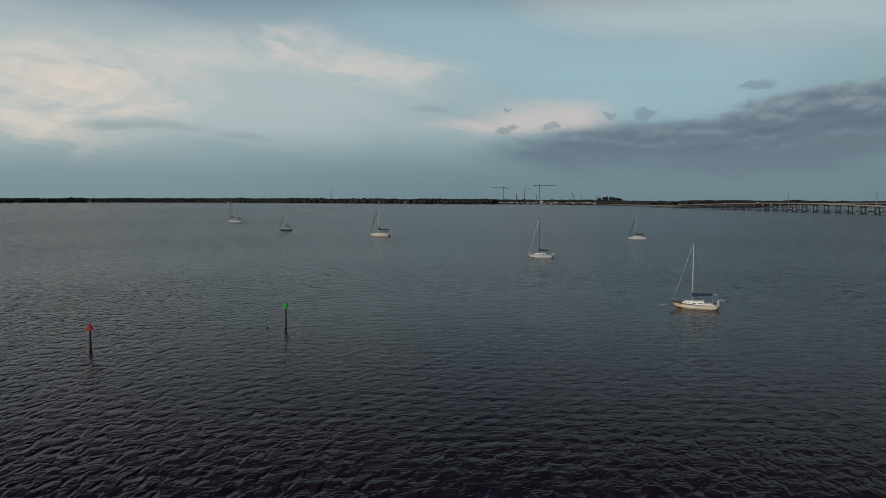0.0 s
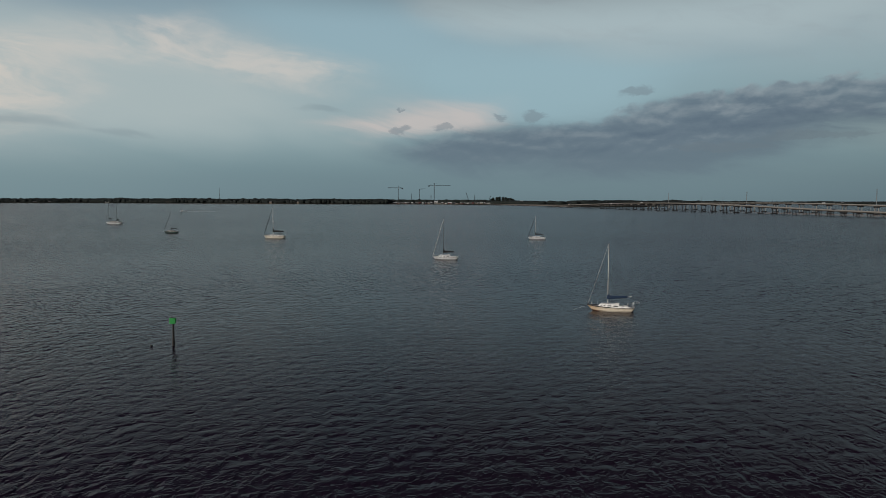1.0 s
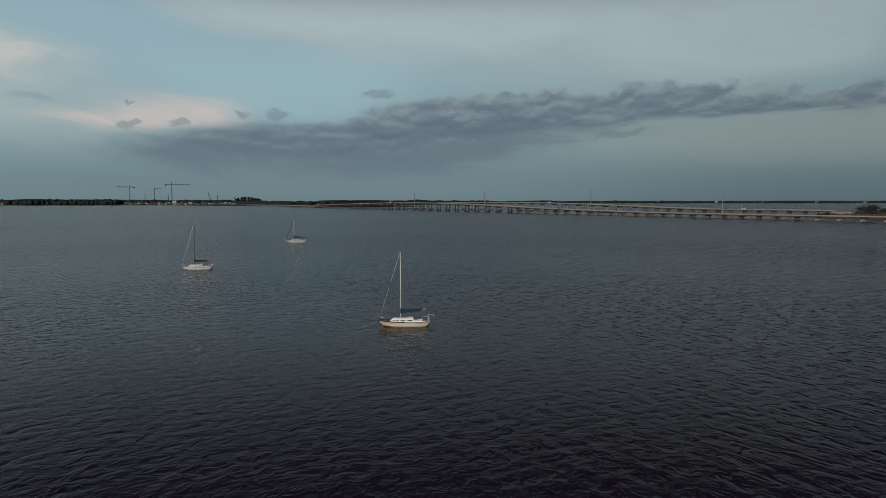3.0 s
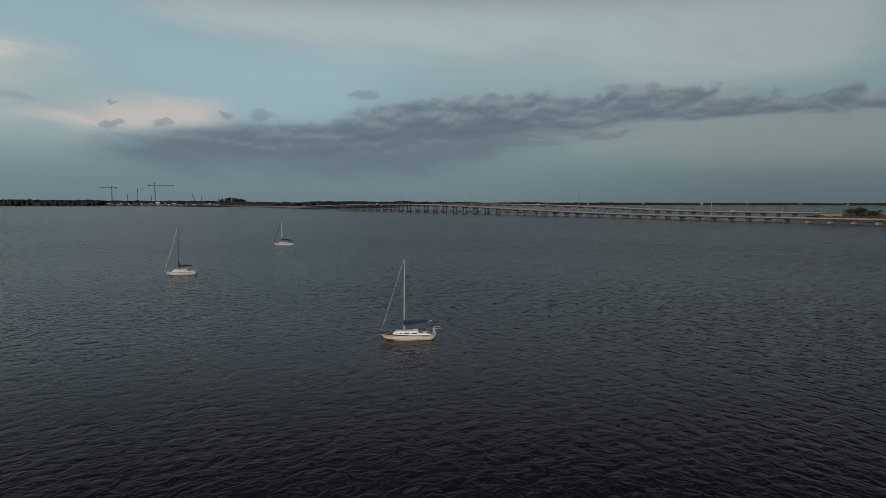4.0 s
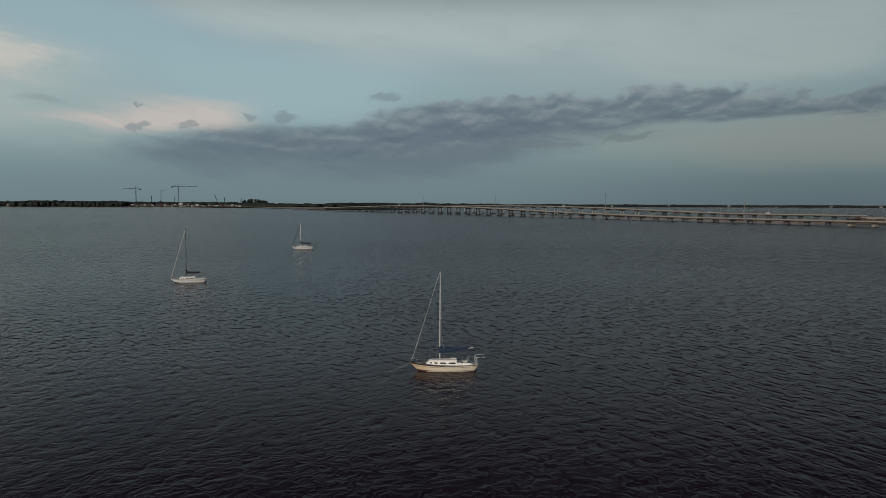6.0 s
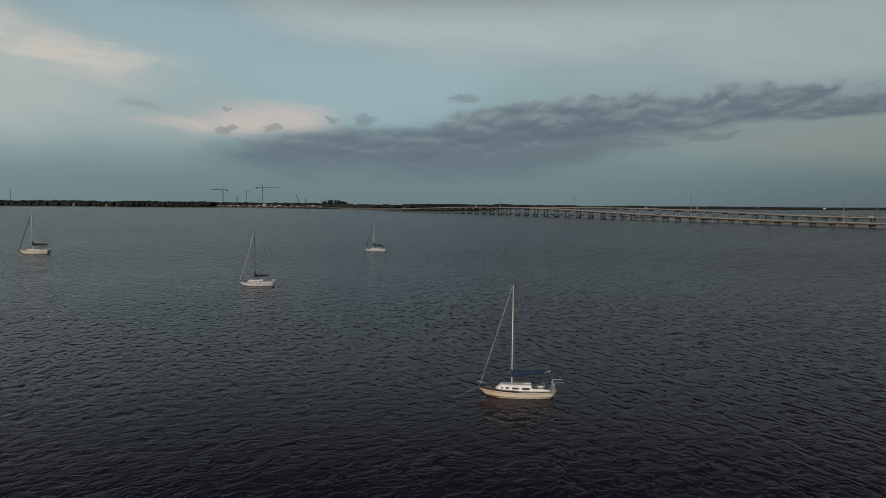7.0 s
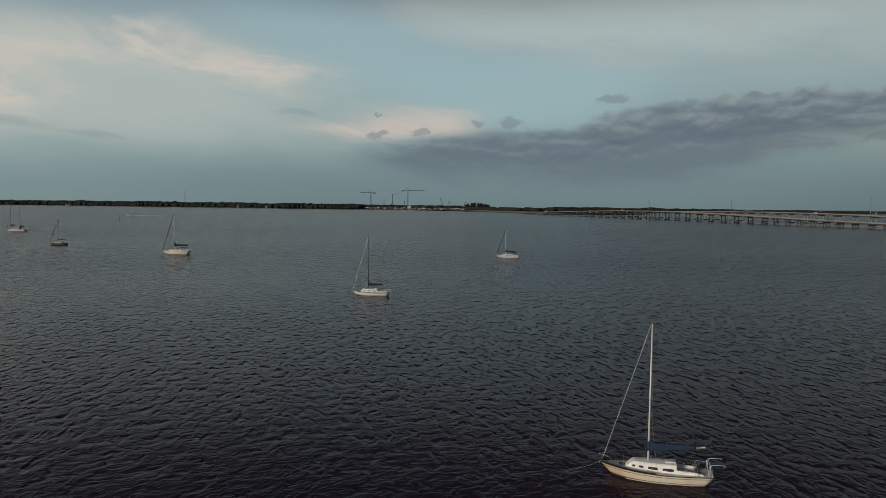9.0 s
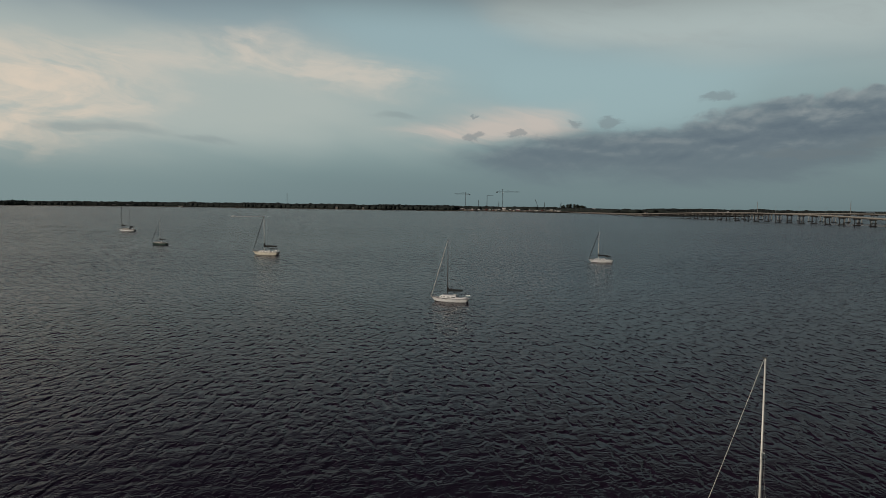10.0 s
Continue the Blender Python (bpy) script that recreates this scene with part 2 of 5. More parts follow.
def surface(name, color, rough=0.6, metal=0.0, spread=0.12, scale=4.0, bump=0.0, bump_scale=30.0, stain=None, stain_amount=0.3, coat=0.0):
    """A painted or raw surface with two scales of variation, stains and fine relief."""
    mat = bpy.data.materials.new(name)
    mat.use_nodes = True
    n = Nodes(mat.node_tree)
    where = n.add("ShaderNodeTexCoord", 3)
    big = n.noise(where, scale * 0.3, 4, 0.6)
    small = n.noise(where, scale * 4, 5, 0.6)
    own = n.add("ShaderNodeObjectInfo", 5)
    light = n.math("MULTIPLY_ADD", n.math("ADD", n.math("ADD", n.math("MULTIPLY", big, 1.2), n.math("MULTIPLY", small, 0.8)), n.math("MULTIPLY", own, 0.25)), spread, 1.0 - 1.1 * spread)
    col = n.vec("SCALE", color[:3], (0, 0, 0))
    n.wire(col.node, {"Scale": light})
    if stain:
        dirt = n.math("MULTIPLY", n.step(n.noise(where, scale * 0.9, 6, 0.68), 0.48, 0.72), stain_amount)
        col = n.mix(dirt, col, stain)
    ins = dict(Base_Color=col, Roughness=n.math("MULTIPLY_ADD", small, 0.25, rough - 0.12, True), Metallic=metal, Coat_Weight=coat)
    if bump:
        relief = n.tree.nodes.new("ShaderNodeBump")
        n.wire(relief, dict(Strength=0.5, Distance=bump, Height=n.noise(where, bump_scale, 5, 0.6)))
        ins["Normal"] = relief.outputs[0]
    n.wire(mat.node_tree.nodes.new("ShaderNodeOutputMaterial"), dict(Surface=n.add("ShaderNodeBsdfPrincipled", 0, **ins)))
    return mat


def water_surface():
    """Dark tannin water: nearly black body under a clear skin, broken up by wind waves with narrow crests."""
    mat = bpy.data.materials.new("bay_water")
    mat.use_nodes = True
    n = Nodes(mat.node_tree)
    where = n.add("ShaderNodeTexCoord", 3)
    sep = mat.node_tree.nodes.new("ShaderNodeSeparateXYZ")
    n.wire(sep, dict(Vector=where))

    def waves(size, turn, detail, rough, step, shift, sharp):
        """Slope of a wave field with narrow crests: long crests lie along turn, degrees from x."""
        def height(off):
            q = n.vec("ADD", where, off)
            v = n.noise(n.place(q, shift, size, turn), 1.0, detail, rough, 0, 0.35)
            w = n.math("MULTIPLY_ADD", v, 2.0, -1.0)
            ridge = n.math("SQRT", n.math("MULTIPLY_ADD", w, w, 0.004))
            return n.math("ADD", n.math("MULTIPLY", ridge, -sharp), n.math("MULTIPLY", w, 1.0 - sharp))
        h0, hx, hy = height((0, 0, 0)), height((step, 0, 0)), height((0, step, 0))
        return n.add("ShaderNodeCombineXYZ", 0, X=n.math("DIVIDE", n.math("SUBTRACT", h0, hx), step), Y=n.math("DIVIDE", n.math("SUBTRACT", h0, hy), step))

    # gusts roughen some patches, slicks calm others; one long old wake lies across the bay
    gust = n.noise(n.place(where, (0, 0, 0), (90, 40, 50), 20), 1.0, 3, 0.5)
    wander = n.math("MULTIPLY_ADD", n.noise(n.place(where, (0, 0, 0), (120, 60, 60)), 1.0, 2, 0.5), 30.0, 740.0)
    lane = n.step(n.math("ABSOLUTE", n.math("SUBTRACT", sep.outputs[1], wander)), 13.0, 1.0)
    calm = n.math("MULTIPLY", lane, 0.4)
    size = n.math("MULTIPLY", n.math("MULTIPLY_ADD", gust, 0.5, 0.75), n.math("SUBTRACT", 1.0, calm))
    # cat's paws: small patches where a puff of wind has raised the ripples
    paw = n.noise(n.place(where, (0, 0, 0), (9.0, 3.2, 6.0), 30), 1.0, 4, 0.6)
    size = n.math("MULTIPLY", size, n.math("MULTIPLY_ADD", n.step(paw, 0.3, 0.7), 0.7, 0.62))
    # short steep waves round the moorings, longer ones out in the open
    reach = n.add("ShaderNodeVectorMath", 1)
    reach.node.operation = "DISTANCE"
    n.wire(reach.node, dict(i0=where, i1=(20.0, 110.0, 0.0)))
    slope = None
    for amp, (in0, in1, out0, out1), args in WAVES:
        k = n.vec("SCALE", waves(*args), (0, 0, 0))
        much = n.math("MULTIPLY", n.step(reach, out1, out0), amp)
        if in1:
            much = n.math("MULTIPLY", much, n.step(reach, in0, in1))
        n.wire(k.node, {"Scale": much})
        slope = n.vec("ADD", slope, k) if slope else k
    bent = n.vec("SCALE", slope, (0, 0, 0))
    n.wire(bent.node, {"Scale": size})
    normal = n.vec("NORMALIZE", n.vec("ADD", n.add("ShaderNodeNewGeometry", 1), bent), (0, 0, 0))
    body = n.ramp(gust, [(0.35, WATER_A), (0.65, WATER_B)])
    # tan body colour over the strip of water between the bridges
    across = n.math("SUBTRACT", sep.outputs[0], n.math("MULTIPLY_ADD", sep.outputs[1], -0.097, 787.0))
    tan_strip = n.math("MULTIPLY", n.step(n.math("ABSOLUTE", across), 62.0, 40.0), n.math("MULTIPLY", n.step(sep.outputs[1], 1250.0, 900.0), n.step(sep.outputs[1], 480.0, 560.0)))
    body = n.mix(n.math("MULTIPLY", tan_strip, n.math("MULTIPLY_ADD", gust, 0.6, 0.6)), body, (0.40, 0.23, 0.145, 1))
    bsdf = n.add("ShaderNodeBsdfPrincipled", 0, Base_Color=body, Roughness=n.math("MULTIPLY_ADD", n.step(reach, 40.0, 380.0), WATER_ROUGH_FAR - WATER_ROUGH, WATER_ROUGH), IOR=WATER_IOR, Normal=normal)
    n.wire(mat.node_tree.nodes.new("ShaderNodeOutputMaterial"), dict(Surface=bsdf))
    return mat


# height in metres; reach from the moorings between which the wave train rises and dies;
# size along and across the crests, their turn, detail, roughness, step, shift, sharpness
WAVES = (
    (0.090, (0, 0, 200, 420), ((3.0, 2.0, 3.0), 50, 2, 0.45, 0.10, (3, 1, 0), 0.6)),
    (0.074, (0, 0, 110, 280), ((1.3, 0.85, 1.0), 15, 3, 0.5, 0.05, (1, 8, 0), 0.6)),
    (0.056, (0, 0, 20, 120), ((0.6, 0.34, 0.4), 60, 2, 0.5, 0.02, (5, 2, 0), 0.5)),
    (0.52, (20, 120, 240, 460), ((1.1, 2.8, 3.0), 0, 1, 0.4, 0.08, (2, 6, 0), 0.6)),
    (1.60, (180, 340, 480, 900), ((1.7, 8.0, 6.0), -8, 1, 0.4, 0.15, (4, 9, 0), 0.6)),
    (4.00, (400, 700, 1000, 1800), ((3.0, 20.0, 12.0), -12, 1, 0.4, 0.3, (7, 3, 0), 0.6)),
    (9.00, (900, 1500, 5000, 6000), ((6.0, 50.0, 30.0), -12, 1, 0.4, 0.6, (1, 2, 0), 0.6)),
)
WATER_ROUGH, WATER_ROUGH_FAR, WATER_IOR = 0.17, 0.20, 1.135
WATER_A, WATER_B = (0.023, 0.0115, 0.0270, 1), (0.027, 0.0140, 0.0310, 1)


def add_bow_stain(mat):
    """Tan rust bleed that has washed down from the bow fittings along the forward topsides."""
    tree = mat.node_tree
    bsdf = next(k for k in tree.nodes if k.type == "BSDF_PRINCIPLED")
    before = bsdf.inputs["Base Color"].links[0].from_socket
    n = Nodes(tree, keep=True)
    where = n.add("ShaderNodeTexCoord", 3)
    sep = n.wire(tree.nodes.new("ShaderNodeSeparateXYZ"), dict(Vector=where))
    runs = n.noise(n.place(where, (0, 0, 0), (0.5, 0.5, 1.6)), 1.0, 4, 0.6)
    amount = n.math("MULTIPLY", n.step(sep.outputs[0], 0.0, 4.8), n.math("MULTIPLY_ADD", runs, 0.9, 0.2), 0.0, True)
    col = n.mix(amount, before, (0.56, 0.35, 0.19, 1))
    tree.links.new(col, bsdf.inputs["Base Color"])


M = {
    "water": water_surface(),
    "gelcoat": surface("aged_cream_gelcoat", (0.67, 0.61, 0.50), 0.35, spread=0.10, scale=1.2, stain=(0.42, 0.30, 0.18, 1), stain_amount=0.28, coat=0.2),
    "white_paint": surface("white_boat_paint", (0.58, 0.59, 0.60), 0.35, spread=0.07, scale=1.5, stain=(0.45, 0.43, 0.38, 1), stain_amount=0.2, coat=0.2),
    "cabin_white": surface("bright_cabin_paint", (0.88, 0.87, 0.84), 0.4, spread=0.06, scale=1.8, stain=(0.5, 0.46, 0.38, 1), stain_amount=0.18, coat=0.1),
    "cream_paint": surface("cream_boat_paint", (0.60, 0.57, 0.49), 0.4, spread=0.10, scale=1.2, stain=(0.30, 0.24, 0.17, 1), stain_amount=0.35, coat=0.2),
    "dull_grey": surface("dull_grey_deck_paint", (0.22, 0.22, 0.21), 0.7, spread=0.2, scale=2.0, stain=(0.08, 0.07, 0.06, 1), stain_amount=0.4),
    "deck_paint": surface("non_slip_deck", (0.70, 0.69, 0.66), 0.7, spread=0.10, scale=2.0, stain=(0.35, 0.33, 0.28, 1), stain_amount=0.35),
    "green_hull": surface("dark_green_hull", (0.02, 0.045, 0.04), 0.3, spread=0.2, scale=1.5),
    "antifoul": surface("rusty_brown_antifouling", (0.09, 0.045, 0.022), 0.7, spread=0.3, scale=3),
    "dark_trim": surface("black_rub_rail", (0.012, 0.012, 0.012), 0.6, spread=0.2),
    "brown_trim": surface("faded_brown_stripe", (0.10, 0.05, 0.035), 0.5, spread=0.2),
    "window": surface("smoked_window", (0.012, 0.013, 0.015), 0.40, spread=0.1),
    "alloy": surface("pale_mast_alloy", (0.70, 0.68, 0.64), 0.5, metal=0.1, spread=0.1, scale=2),
    "dark_alloy": surface("dark_mast_alloy", (0.05, 0.05, 0.05), 0.45, metal=0.2, spread=0.15),
    "steel": surface("stainless_tube", (0.55, 0.54, 0.52), 0.28, metal=0.8, spread=0.08),
    "rope": surface("weathered_rope", (0.40, 0.38, 0.33), 0.9, spread=0.2, scale=20),
    "blue_canvas": surface("blue_canvas", (0.010, 0.028, 0.068), 0.85, spread=0.22, scale=4, bump=0.01, bump_scale=40),
    "black_canvas": surface("black_canvas", (0.008, 0.009, 0.010), 0.85, spread=0.25, scale=4),
    "sailcloth": surface("furled_sailcloth", (0.66, 0.63, 0.56), 0.8, spread=0.12, scale=5),
    "dark_sail": surface("dark_furled_cover", (0.03, 0.033, 0.036), 0.85, spread=0.2, scale=5),
    "pile": surface("tarred_timber_pile", (0.028, 0.026, 0.024), 0.85, spread=0.35, scale=5, bump=0.02, bump_scale=12),
    "red_board": surface("red_daymark", (0.42, 0.010, 0.015), 0.5, spread=0.10, scale=3),
    "green_board": surface("green_daymark", (0.004, 0.27, 0.042), 0.5, spread=0.10, scale=3),
    "concrete": surface("stained_concrete", (0.20, 0.165, 0.135), 0.85, spread=0.22, scale=0.25, stain=(0.10, 0.08, 0.06, 1), stain_amount=0.4),
    # girder: base colour holds the shade under the deck, stains lie on top
    "girder": surface("weathered_shade_girder", (0.045, 0.038, 0.033), 0.85, spread=0.25, scale=0.3, stain=(0.04, 0.035, 0.03, 1), stain_amount=0.4),
    "pale_concrete": surface("pale_concrete", (0.235, 0.222, 0.205), 0.85, spread=0.16, scale=0.3, stain=(0.16, 0.13, 0.10, 1), stain_amount=0.35),
    # nearly black concrete, used most on the bridge bents
    "dark_concrete": surface("near_black_concrete", (0.017, 0.018, 0.020), 0.85, spread=0.3, scale=0.3),
    "road": surface("worn_road", (0.17, 0.135, 0.105), 0.9, spread=0.2, scale=0.2),
    "galvanised": surface("galvanised_pole", (0.20, 0.205, 0.21), 0.5, metal=0.4, spread=0.1),
    "crane_paint": surface("crane_steel", (0.03, 0.033, 0.036), 0.6, spread=0.2, scale=0.3),
    "wood": surface("far_woods", (0.013, 0.019, 0.017), 0.95, spread=0.55, scale=0.06),
    "leaf": surface("dark_foliage", (0.020, 0.026, 0.015), 0.9, spread=0.5, scale=0.4),
    "bark": surface("bark", (0.06, 0.045, 0.035), 0.95, spread=0.3),
    "land": surface("sandy_scrub_ground", (0.10, 0.09, 0.06), 0.95, spread=0.4, scale=0.02, stain=(0.03, 0.04, 0.02, 1), stain_amount=0.7),
    "scrub": surface("brown_scrub", (0.075, 0.052, 0.036), 0.95, spread=0.5, scale=0.3),
    "sand": surface("pale_sand", (0.42, 0.36, 0.29), 0.95, spread=0.25, scale=0.05),
    "house_white": surface("white_house_wall", (0.55, 0.54, 0.52), 0.8, spread=0.12, scale=0.2),
    "house_tan": surface("tan_house_wall", (0.32, 0.27, 0.22), 0.8, spread=0.15, scale=0.2),
    "house_red": surface("red_steel_sheet", (0.15, 0.042, 0.036), 0.7, spread=0.2, scale=0.2),
    "roof_grey": surface("grey_roofing", (0.20, 0.20, 0.20), 0.8, spread=0.2, scale=0.2),
    "roof_white": surface("white_metal_roof", (0.62, 0.62, 0.62), 0.5, spread=0.1, scale=0.2),
    "car_white": surface("white_car_paint", (0.48, 0.48, 0.48), 0.3, spread=0.04, coat=0.3),
    "car_dark": surface("dark_car_paint", (0.05, 0.055, 0.07), 0.3, spread=0.05, coat=0.3),
    "rubber": surface("black_rubber", (0.02, 0.02, 0.02), 0.85),
    "foam": surface("wake_foam", (0.5, 0.52, 0.53), 0.9, spread=0.3, scale=0.3),
}
add_bow_stain(M["gelcoat"])

# ---- mesh helpers ----


def part(name, bm, material, parent=None, label="", smooth=False):
    me = bpy.data.meshes.new(name)
    bm.normal_update()
    bm.to_mesh(me)
    bm.free()
    me.materials.append(M[material])
    if smooth:
        for p in me.polygons:
            p.use_smooth = True
    ob = new(name, me)
    if parent:
        ob.parent = parent
    if label:
        tagged(ob, label)
    return ob


def thing(name, m, label, category, group="", kind=""):
    ob = new(name)
    ob.empty_display_size = 0.3
    ob.matrix_basis = m
    return tagged(ob, label, category, group, kind)


def shared(name, source, parent, m):
    """Another object on the mesh of an alike piece."""
    ob = new(name, source.data)
    ob.parent = parent
    ob.matrix_basis = m
    return ob


def bar(bm, p, q, r, r2=None, seg=8):
    """A round bar from p to q, tapering from r to r2, with closed ends."""
    p, q = Vector(p), Vector(q)
    r2 = r if r2 is None else r2
    w = (q - p).normalized()
    side = w.orthogonal().normalized()
    up = w.cross(side)
    rings = []
    for c, rr in ((p, r), (q, r2)):
        rings.append([bm.verts.new(c + (side * math.cos(2 * math.pi * k / seg) + up * math.sin(2 * math.pi * k / seg)) * rr) for k in range(seg)])
    for k in range(seg):
        bm.faces.new((rings[0][k], rings[0][(k + 1) % seg], rings[1][(k + 1) % seg], rings[1][k]))
    bm.faces.new(rings[0][::-1])
    bm.faces.new(rings[1])
    return bm


def run(bm, pts, r, seg=6):
    """A bent tube through the points."""
    pts = [Vector(p) for p in pts]
    rings = []
    for k, c in enumerate(pts):
        w = (pts[min(k + 1, len(pts) - 1)] - pts[max(k - 1, 0)]).normalized()
        side = w.cross(Vector((0.13, 0.29, 0.95))).normalized()
        up = side.cross(w)
        rings.append([bm.verts.new(c + (side * math.cos(2 * math.pi * j / seg) + up * math.sin(2 * math.pi * j / seg)) * r) for j in range(seg)])
    for a, b in zip(rings, rings[1:]):
        for j in range(seg):
            bm.faces.new((a[j], a[(j + 1) % seg], b[(j + 1) % seg], b[j]))
    bm.faces.new(rings[0][::-1])
    bm.faces.new(rings[-1])
    return bm


def block(bm, c, size, turn=0.0, taper=1.0, bevel=0.0):
    """A box with its middle at c; taper narrows the top; bevel rounds the edges."""
    made = bmesh.ops.create_cube(bm, size=1.0)["verts"]
    for v in made:
        k = taper if v.co.z > 0 else 1.0
        v.co = Vector((v.co.x * size[0] * k, v.co.y * size[1] * k, v.co.z * size[2]))
    if bevel:
        edges = list({e for v in made for e in v.link_edges})
        made = list({v for f in bmesh.ops.bevel(bm, geom=edges, offset=bevel, segments=2, affect="EDGES")["faces"] for v in f.verts} | {v for v in made if v.is_valid})
    rot = Matrix.Rotation(turn, 3, "Z")
    for v in made:
        v.co = rot @ v.co + Vector(c)
    return bm


def loft(bm, rings, close=True, caps=True):
    """Skin through rings of equally many points."""
    rows = [[bm.verts.new(p) for p in ring] for ring in rings]
    m = len(rows[0])
    for a, b in zip(rows, rows[1:]):
        for k in range(m if close else m - 1):
            bm.faces.new((a[k], a[(k + 1) % m], b[(k + 1) % m], b[k]))
    if caps:
        bm.faces.new(rows[0][::-1])
        bm.faces.new(rows[-1])
    bmesh.ops.recalc_face_normals(bm, faces=bm.faces)
    return bm


# ---- the bay ----


def graded(lo, hi, fine_lo, fine_hi, step, grow):
    xs = list(np.arange(fine_lo, fine_hi + 0.001, step))
    for sign, end in ((-1, lo), (1, hi)):
        d, x = step, xs[0] if sign < 0 else xs[-1]
        side = []
        while (x - end) * sign < 0:
            d = min(d * grow, 160)
            x += sign * d
            side.append(x)
        side[-1] = end
        xs = side[::-1] + xs if sign < 0 else xs + side
    return np.array(xs)


def build_water():
    xs = graded(-4600, 4600, -105, 125, 0.37, 1.02)
    ys = graded(-900, 4880, 26, 215, 0.37, 1.02)
    gx, gy = np.meshgrid(xs, ys)
    cell = np.maximum(*np.meshgrid(np.gradient(xs), np.gradient(ys)))
    rng = np.random.default_rng(4)
    z = np.zeros_like(gx)
    patch = 0.75 + 0.35 * np.sin(gx / 47 + 1.3 * np.sin(gy / 61)) * np.sin(gy / 39 + 0.7)
    for k in range(60):
        lam = 0.9 * (5.0 / 0.9) ** ((k + rng.random()) / 60)
        go = radians(122 + rng.normal(0, 36))
        amp = WAVE_SLOPE * lam / 6.28 / math.sqrt(30) * math.exp(-((math.log(lam / 1.5)) ** 2) / 1.3) * rng.uniform(0.5, 1.4)
        ph = 2 * math.pi / lam * (gx * math.sin(go) + gy * math.cos(go)) + rng.random() * 6.28
        ph += 0.6 * np.sin(gx / 17 + k) * np.cos(gy / 23 + 2 * k)
        z += amp * np.clip((lam / cell - 2.5) / 2.5, 0, 1) * (np.sin(ph) + 0.30 * np.cos(2 * ph))
    z *= patch
    ny, nx = gx.shape
    co = np.stack([gx, gy, z], -1).reshape(-1, 3).astype(np.float32)
    i = (np.arange(ny - 1)[:, None] * nx + np.arange(nx - 1)[None, :]).ravel()
    quads = np.stack([i, i + 1, i + nx + 1, i + nx], 1).astype(np.int32)
    me = bpy.data.meshes.new("water")
    me.vertices.add(len(co))
    me.vertices.foreach_set("co", co.ravel())
    me.loops.add(quads.size)
    me.loops.foreach_set("vertex_index", quads.ravel())
    me.polygons.add(len(quads))
    me.polygons.foreach_set("loop_start", np.arange(0, quads.size, 4, dtype=np.int32))
    me.polygons.foreach_set("use_smooth", np.ones(len(quads), dtype=bool))
    me.update(calc_edges=True)
    me.materials.append(M["water"])
    tagged(new("water", me), "dark wind-rippled water of a wide bay", "water", kind="structure")


WAVE_SLOPE = 0.07
build_water()

# ---- the far shores ----

SHORE = [(-4300, 3000), (-2900, 3650), (-2100, 4120), (-1400, 4020), (-700, 3500), (0, 2940), (300, 2730), (470, 2560), (560, 2250), (600, 1960), (590, 1720)]
SHORE_EAST = [(690, 2120), (950, 2330), (1300, 2550), (1750, 2620), (2070, 2200), (2340, 1980), (2600, 1790), (2870, 1580), (3300, 1200), (3900, 700)]


def along(pts, step):
    """Points at even steps along a line of points, with the direction there."""
    out = []
    for (x0, y0), (x1, y1) in zip(pts, pts[1:]):
        d = math.hypot(x1 - x0, y1 - y0)
        for k in range(max(1, int(d / step))):
            f = k * step / d
            out.append((x0 + (x1 - x0) * f, y0 + (y1 - y0) * f, (x1 - x0) / d, (y1 - y0) / d))
    return out


def build_land(name, pts, inland, height, material, label, bank=14.0):
    """A low slab of land behind a shoreline, with a sloping uneven bank."""
    rng = random.Random(3)
    bm = bmesh.new()
    rows = []
    for x, y, dx, dy in along(pts, 60):
        nx, ny = -dy, dx
        w = rng.uniform(-6, 6)
        rows.append([bm.verts.new((x + nx * (o + w * (1 if o < inland else 0)), y + ny * (o + w * (1 if o < inland else 0)), z)) for o, z in ((-bank, -1.5), (0, 0.35 * height), (bank, height), (inland, height + 1.5))])
    for a, b in zip(rows, rows[1:]):
        for k in range(3):
            bm.faces.new((a[k], b[k], b[k + 1], a[k + 1]))
    ob = part(name, bm, material)
    bmesh_up(ob)
    return tagged(ob, label, "land", kind="structure")


def bmesh_up(ob):
    bm = bmesh.new()
    bm.from_mesh(ob.data)
    bmesh.ops.recalc_face_normals(bm, faces=bm.faces)
    if sum(f.normal.z * f.calc_area() for f in bm.faces) < 0:
        bmesh.ops.reverse_faces(bm, faces=bm.faces)
    bm.to_mesh(ob.data)
    bm.free()


build_land("ground_north", SHORE, 330, 1.6, "land", "low scrubby north shore of the bay")
build_land("ground_east", SHORE_EAST, 500, 1.2, "land", "low wooded east shore of the bay")


def clump_mesh(seed):
    """Unit crown clump: a lumpy ball of facets, as vertices and triangles."""
    bm = bmesh.new()
    bmesh.ops.create_icosphere(bm, subdivisions=2, radius=1.0)
    rng = random.Random(seed)
    for v in bm.verts:
        v.co *= 0.72 + 0.55 * abs(noise.noise(v.co * 1.7 + Vector((seed * 7.1, 0, 0)))) + rng.uniform(-0.12, 0.12)
    bm.verts.ensure_lookup_table()
    co = np.array([v.co[:] for v in bm.verts])
    tri = np.array([[v.index for v in f.verts] for f in bm.faces])
    bm.free()
    return co, tri


CLUMPS = [clump_mesh(k) for k in range(6)]


